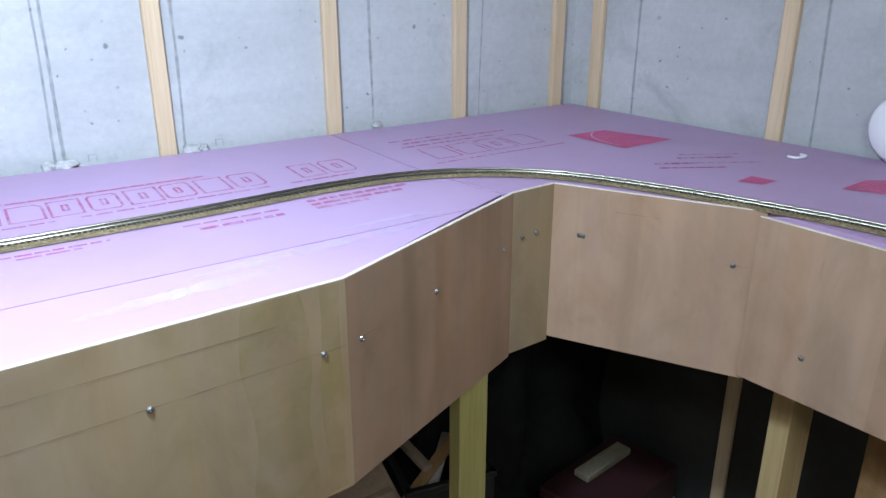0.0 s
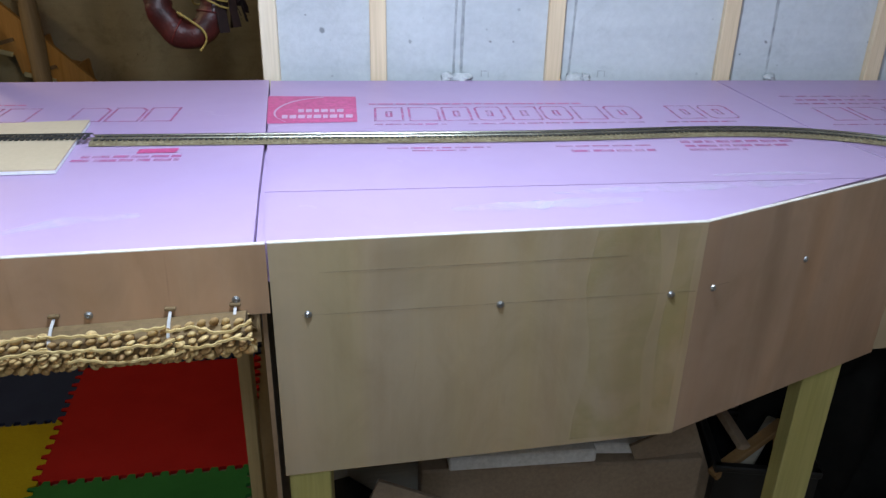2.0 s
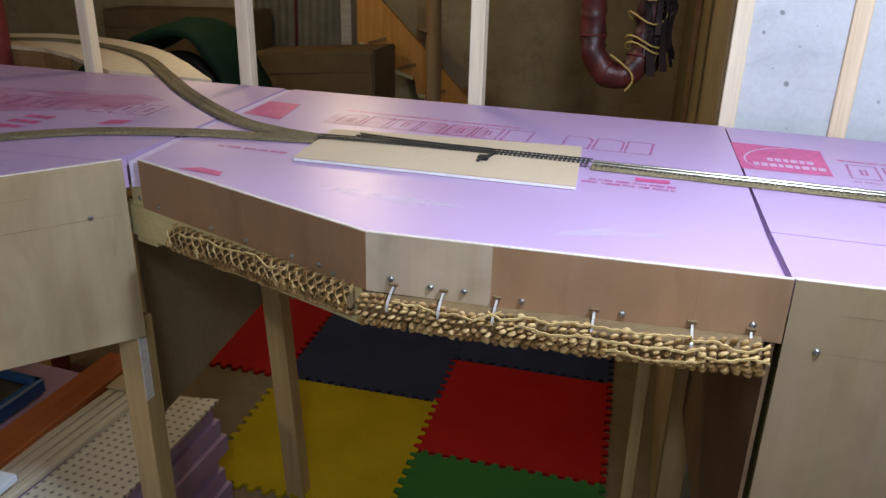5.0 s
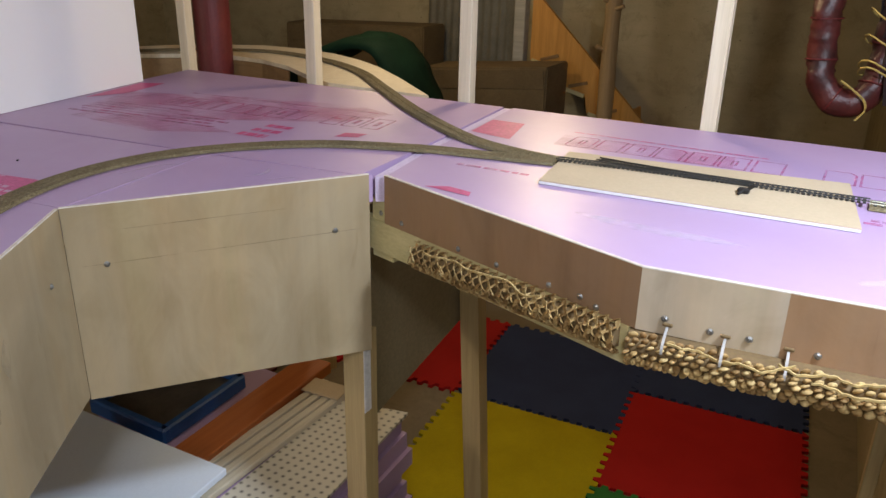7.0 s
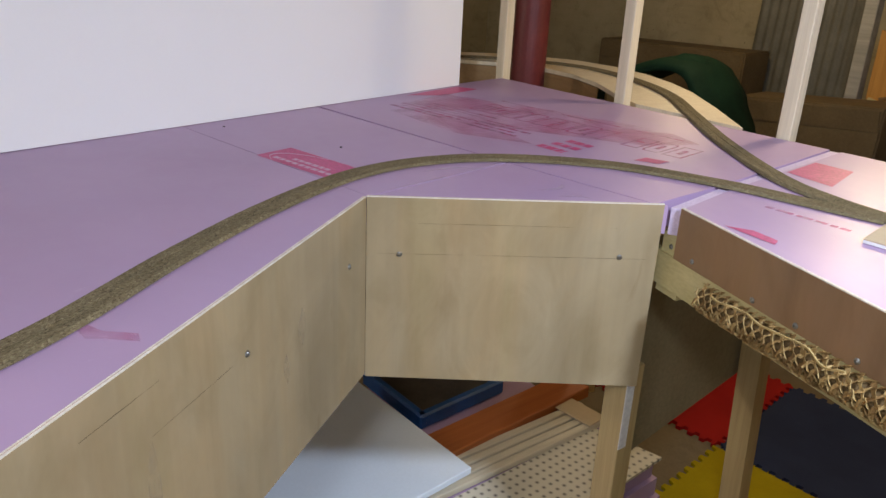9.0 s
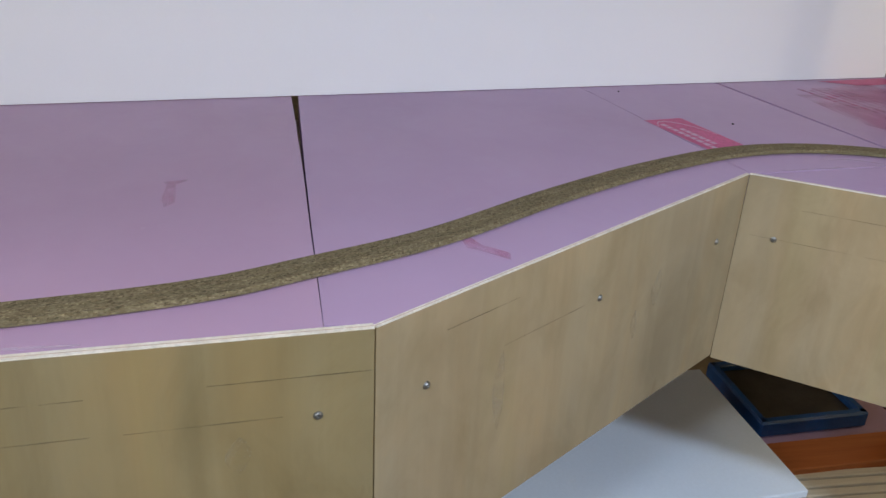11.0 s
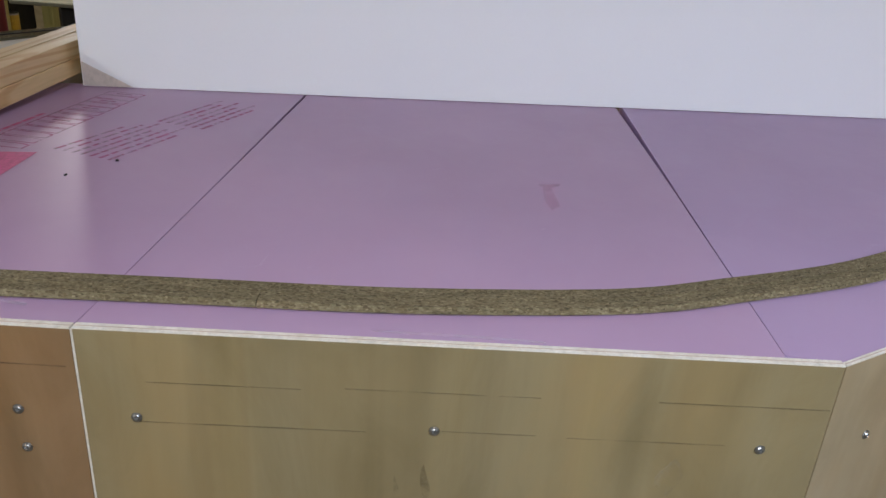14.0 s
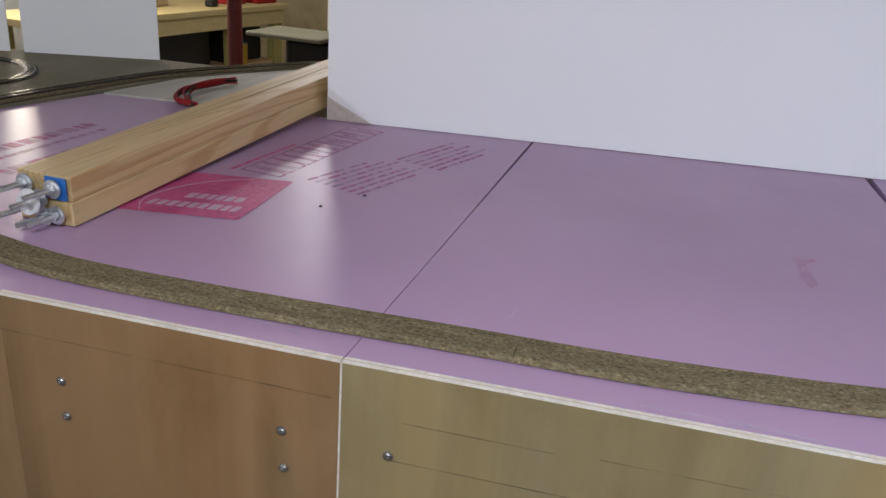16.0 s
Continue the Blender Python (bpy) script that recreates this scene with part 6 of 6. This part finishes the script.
solid("white_foam_plank", box(empty_bm(), (0.17, 1.49, 0.512), (0.34, 0.17, 0.036), pose(0, 0, 0, 0, 0, 2), 0.004), WHITE_EDGE, "white foam plank on the cardboard box", "foam plank", "foam planks")
solid("white_foam_plank", box(empty_bm(), (0.42, 1.52, 0.508), (0.15, 0.17, 0.030), pose(0, 0, 0, 0, 0, -3), 0.004), WHITE_EDGE, "short white foam plank on the cardboard box", "foam plank", "foam planks")
solid("leaning_sheet", box(empty_bm(), (-0.10, 1.52, 0.36), (0.26, 0.014, 0.70), pose(0, 0, 0, -6, 0, 4)), GREY_SHEET, "grey sheet leaning under the table", "sheet")
solid("card_sheet", box(empty_bm(), (-0.18, 1.22, 0.30), (0.20, 0.010, 0.58), pose(0, 0, 0, -8, 24, 0)), BOX_CARD, "bent brown card sheet leaning by the leg", "card sheet")
lump("black_bag", (-0.22, 1.38, 0.0), (0.17, 0.14, 0.30), BAG, "black plastic bag slumped on the floor", "bag", "black bags", seed=7)
lump("black_bag", (1.10, 1.60, 0.0), (0.34, 0.12, 0.46), BAG, "large crumpled black plastic bag in the corner", "bag", "black bags", seed=3, amount=0.75, detail=4)
lump("black_bag", (0.98, 1.58, 0.0), (0.16, 0.13, 0.40), BAG, "black plastic bag slumped on the floor", "bag", "black bags", seed=11, amount=0.75, detail=4)
solid("red_box", box(empty_bm(), (1.24, 1.33, 0.165), (0.36, 0.22, 0.33), pose(0, 0, 0, 0, 0, 12), 0.006), DARK_RED, "dark red box on the floor", "box", "boxes under the table")
solid("wood_offcut", box(empty_bm(), (1.255, 1.375, 0.3425), (0.20, 0.05, 0.022), pose(0, 0, 0, 0, 0, 10), 0.003), TAN_SHEET, "pale grey wood offcut on the red box", "wood offcut")
tote = thing("open_tote", (0.74, 1.50, 0), "open dark plastic tote with pale offcuts sticking out", "tote", "boxes under the table")
tq = [(0.63, 1.40), (0.86, 1.36), (0.90, 1.58), (0.67, 1.62)]
for a, b in zip(tq, tq[1:] + tq[:1]):
    part("side_wall", board(empty_bm(), a, b, 0.006, 0.0, 0.47), BLACK, tote)
    part("rim", board(empty_bm(), (a[0] + (a[0] - 0.765) * 0.05, a[1] + (a[1] - 1.49) * 0.05), (b[0] + (b[0] - 0.765) * 0.05, b[1] + (b[1] - 1.49) * 0.05), 0.020, 0.462, 0.480, 0.003), BLACK, tote, "rolled rim")
part("tote_base", prism(empty_bm(), [(x * 0.96 + 0.0306, y * 0.96 + 0.0596) for x, y in tq], 0.001, 0.30), DARK_CARD, tote, "dark contents")
for k, (x, y, z, l, a, m) in enumerate(((0.72, 1.44, 0.49, 0.22, 24, BROWN_WOOD), (0.76, 1.47, 0.47, 0.20, 15, GREY_SHEET), (0.80, 1.42, 0.44, 0.18, 30, BROWN_WOOD), (0.70, 1.50, 0.51, 0.14, 8, BOX_CARD))):
    solid("wood_offcut", box(empty_bm(), (x, y, z), (l, 0.028, 0.018), pose(0, 0, 0, 6 * k, -a, 20 + 25 * k), 0.002), m, "dusty board offcut standing in the tote", "wood offcut", "offcuts in the tote")
lump("grey_plastic_bag", (1.36, 1.22, 0.0), (0.17, 0.10, 0.10), PUTTY, "crumpled grey plastic bag on the floor", "bag", seed=9, amount=0.7, detail=4)
red_cable = thing("extension_lead", (0.86, 1.22, 0), "loop of thin dark red extension lead on the floor", "lead")
part("cord", tube(empty_bm(), [(0.80, 1.30, 0.30), (0.83, 1.27, 0.36), (0.88, 1.24, 0.33), (0.93, 1.22, 0.26), (0.96, 1.2, 0.004)], 0.005, 6, 0.02), DARK_RED, red_cable, smooth=True)

# Dark sheet added for the shade on the wall under the east table.
solid("dark_plastic_sheet", board(empty_bm(), (east_x(1.70) - 0.004, 1.70), (east_x(-0.4) - 0.004, -0.4), -0.002, 0.0, 1.20), SHADE_SHEET, "dark sheet standing in for the shade under the table", "plastic sheet")

# round white reflector hung by the east wall
bm = empty_bm()
prof = [(0.010, 0.020), (0.045, 0.016), (0.068, 0.006), (0.074, 0.0), (0.070, -0.002), (0.045, 0.010), (0.010, 0.014)]
rings = [[bm.verts.new((r * math.cos(a), r * math.sin(a), h)) for a in np.linspace(0, 2 * math.pi, 37)[:-1]] for r, h in prof]
for a, b in zip(rings, rings[1:] + rings[:1]):
    for k in range(36):
        bm.faces.new((a[k], b[k], b[(k + 1) % 36], a[(k + 1) % 36]))
bmesh.ops.transform(bm, matrix=pose(1.487, 0.857, 1.375, 0, -90, 9), verts=bm.verts)
solid("white_dish", bm, WHITE, "round white shallow dish on the concrete wall", "dish", smooth=True)

# ---- lumber across the south table ----
beam = thing("clamped_lumber", (-1.75, -1.25, TOP), "bundle of pine battens bolted together on the foam", "lumber bundle")
for y in (-1.229, -1.270):
    for k, z in enumerate((TOP + 0.0165, TOP + 0.0477)):
        o = 0.002 if k else 0.0
        part("batten", box(empty_bm(), (-1.88 - 0.004 * k, y - o - 0.009, z + 0.0124), (1.016, 0.039, 0.031), pose(0, 0, 0, 0, 1.4, 1.0), 0.0012), LUMBER, beam)
part("packing_block", box(empty_bm(), (-2.30, -1.262, TOP + 0.0115), (0.05, 0.08, 0.0205), None, 0.001), PINE_Y, beam)
part("blue_label", box(empty_bm(), (-1.3715, -1.230, TOP + 0.0485), (0.0016, 0.030, 0.028)), SKY_BLUE, beam, "bright blue plastic square")
for y, z in ((-1.231, TOP + 0.049), (-1.272, TOP + 0.051), (-1.252, TOP + 0.034), (-1.229, TOP + 0.016), (-1.270, TOP + 0.021), (-1.247, TOP + 0.012)):
    bolt = part("bolt", tube(empty_bm(), [(-1.39, y, z), (-1.352, y, z), (-1.326, y - 0.004, z - 0.001)], 0.0036, 8, 0.02), BRIGHT_ZINC, beam, "threaded zinc bolt")
    bm = empty_bm()
    bmesh.ops.create_cone(bm, cap_ends=True, segments=16, radius1=0.012, radius2=0.012, depth=0.0018, matrix=pose(-1.366, y, z, 0, 90, 0))
    bmesh.ops.create_cone(bm, cap_ends=True, segments=6, radius1=0.0066, radius2=0.0066, depth=0.005, matrix=pose(-1.3615, y, z, 0, 90, 0))
    part("nut", bm, BRIGHT_ZINC, bolt)

bm = empty_bm()
bmesh.ops.create_cone(bm, cap_ends=True, segments=24, radius1=0.0165, radius2=0.0155, depth=0.003, matrix=pose(-1.349, -1.2525, TOP + 0.034, 0, 84, 0))
part("fender_washer", bm, WHITE_EDGE, beam, "broad pale plastic washer")
clip = thing("white_clip", (1.374, 1.008, TOP), "small white bent plastic clip lying on the foam", "clip")
part("bend", tube(empty_bm(), [(1.356, 1.020, TOP + 0.0035), (1.357, 1.003, TOP + 0.0035), (1.374, 0.998, TOP + 0.0035), (1.391, 1.001, TOP + 0.0035), (1.393, 1.016, TOP + 0.0035)], 0.003, 6, 0.006), WHITE, clip, smooth=True)

# sheets and loop beyond the lumber
solid("grey_sheet", prism(empty_bm(), [(-2.048, -1.50), (-2.018, -1.70), (-2.255, -1.672), (-2.54, -1.53), (-2.73, -1.35), (-2.62, -1.18), (-2.10, -1.28)], TOP - 0.053, TOP + 0.002), GREY_SHEET, "pale grey sheet laid in the table end", "sheet")
solid("brown_sheet", prism(empty_bm(), [(-1.18, -1.86), (-1.50, -1.81), (-1.81, -1.755), (-2.02, -1.71), (-2.255, -1.68), (-2.53, -1.54), (-2.74, -1.36), (-2.80, -1.38), (-2.58, -1.575), (-2.44, -1.70), (-2.42, -1.86), (-2.30, -2.20), (-2.02, -2.90), (-1.12, -2.90)], TOP - 0.053, TOP + 0.0045), TAN_SHEET, "grey-brown fibre board sheet under the far track", "sheet")
ring = [(-1.96 + 0.20 * math.cos(a), -2.11 + 0.20 * math.sin(a)) for a in np.linspace(0.0, 5.9, 26)]
ring_line = smooth_line([(x, y, TOP + 0.006) for x, y in ring], 0.03)
track([Vector((p.x, p.y, 0)) for p in ring_line], TOP + 0.0062, "dark loop of model railway track on the fibre board")
track([Vector((x, y, 0)) for x, y, _ in smooth_line([(x, y, 0) for x, y in loop_pts], 0.03)], TOP + 0.0118, "model railway track on dark cork at the table end")
wires = thing("wire_coil", (-2.13, -1.50, TOP), "loose coil of red and black hookup wire", "wire")
rng = random.Random(8)
for k in range(9):
    o = rng.uniform(-0.012, 0.012)
    zz = TOP + 0.005 + 0.0014 * k
    pts = [(-1.99 + o, -1.455, zz), (-2.01 - o, -1.50 + o, zz + 0.004), (-2.09, -1.548 + o, zz + 0.004), (-2.20, -1.555 - o, zz + 0.003), (-2.27 + o, -1.535 + o, zz + 0.002)]
    part("wire", tube(empty_bm(), pts, 0.0020, 6, 0.02), RED_WIRE if k % 3 else BLACK_WIRE, wires, "red wire" if k % 3 else "black wire")

# ---- workshop beyond ----
wb = thing("workbench", (-6.1, -4.35, 0), "long pine workbench under bright light", "workbench")


BENCH_TURN = pose(-6.1, -3.945, 0, 0, 0, -6)


def bench_part(name, c, s, material):
    """c: along the bench, back from its front edge (minus), height."""
    part(name, box(empty_bm(), BENCH_TURN @ Vector(c), s, pose(0, 0, 0, 0, 0, -6), 0.004), material, wb)


bench_part("benchtop", (0.45, -0.31, 0.985), (2.5, 0.62, 0.045), PALE_PINE)
bench_part("apron", (0.45, -0.04, 0.905), (2.4, 0.03, 0.11), PALE_PINE)
bench_part("lower_shelf", (0.4, -0.33, 0.53), (2.2, 0.50, 0.03), PINE_X)
for x in (-0.70, -0.12, 1.55):
    for y in (-0.09, -0.55):
        bench_part("leg", (x, y, 0.48), (0.10, 0.09, 0.96), GREENISH)
bm = empty_bm()
bmesh.ops.create_cone(bm, cap_ends=True, segments=24, radius1=0.038, radius2=0.038, depth=CEIL, matrix=Matrix.Translation((-4.36, -2.83, CEIL / 2)))
col2 = thing("steel_column", (-4.36, -2.83, 0), "dark red painted round steel column in the workshop", "column")
part("shaft", bm, RED_STEEL, col2)


def on_bench(name, at, size, material, label, category):
    solid(name, box(empty_bm(), BENCH_TURN @ Vector((at[0], at[1], 1.0085 + size[2] / 2)), size, pose(0, 0, 0, 0, 0, -6 + at[2]), 0.01), material, label, category)


on_bench("red_toolbox", (-0.30, -0.22, 8), (0.22, 0.14, 0.09), RED_WIRE, "red toolbox on the workbench", "tool box")
on_bench("red_case", (-0.62, -0.18, -5), (0.26, 0.16, 0.06), RED_WIRE, "flat red tool case on the workbench", "tool case")
on_bench("black_tool", (0.02, -0.16, 20), (0.12, 0.07, 0.05), BLACK, "small black tool on the workbench", "tool")
on_bench("white_pot", (0.72, -0.2, 0), (0.06, 0.06, 0.05), WHITE, "small white pot on the workbench", "pot")
on_bench("cream_carton", (0.42, -0.4, 10), (0.22, 0.18, 0.12), CARD, "tan carton on the workbench", "carton")
solid("storage_bin", box(empty_bm(), (-4.83, -2.58, 0.53), (0.26, 0.30, 1.06), None, 0.03), BLACK, "black storage bin standing in the workshop", "bin")
can = thing("paint_can", BENCH_TURN @ Vector((-0.30, -0.14, 0.545)), "yellow tin on the lower bench shelf", "tin")
for name, r, z0, z1, m in (("can_body", 0.055, 0.5455, 0.70, YELLOW_TIN), ("lid", 0.057, 0.70, 0.712, ZINC)):
    bm = empty_bm()
    bmesh.ops.create_cone(bm, cap_ends=True, segments=20, radius1=r, radius2=r, depth=z1 - z0, matrix=Matrix.Translation(BENCH_TURN @ Vector((-0.30, -0.14, (z0 + z1) / 2))))
    part(name, bm, m, can)
solid("grey_board", box(empty_bm(), (-4.74, -2.66, 1.0735), (0.36, 0.46, 0.025), None, 0.006), OLIVE_GREY, "grey-green board lying on the black bin", "board")
solid("white_cabinet", box(empty_bm(), (-6.6, -3.0, 0.75), (0.5, 0.5, 1.5), None, 0.01), WHITE, "white cabinet against the far wall", "cabinet")
# Black boxes added for the shade and dark clutter under the bench.
for x, y, z, w, hgt in ((-0.42, -0.36, 0.545, 0.46, 0.26), (0.30, -0.38, 0.545, 0.62, 0.31), (0.98, -0.36, 0.545, 0.50, 0.24), (-0.40, -0.34, 0.0, 0.42, 0.36), (0.25, -0.36, 0.0, 0.60, 0.44), (1.0, -0.34, 0.0, 0.56, 0.40)):
    solid("storage_crate", box(empty_bm(), BENCH_TURN @ Vector((x, y, z + hgt / 2)), (w, 0.34, hgt), pose(0, 0, 0, 0, 0, -6), 0.012), BLACK, "black box standing in for shade and clutter under the workbench", "crate", "crates under the workbench")
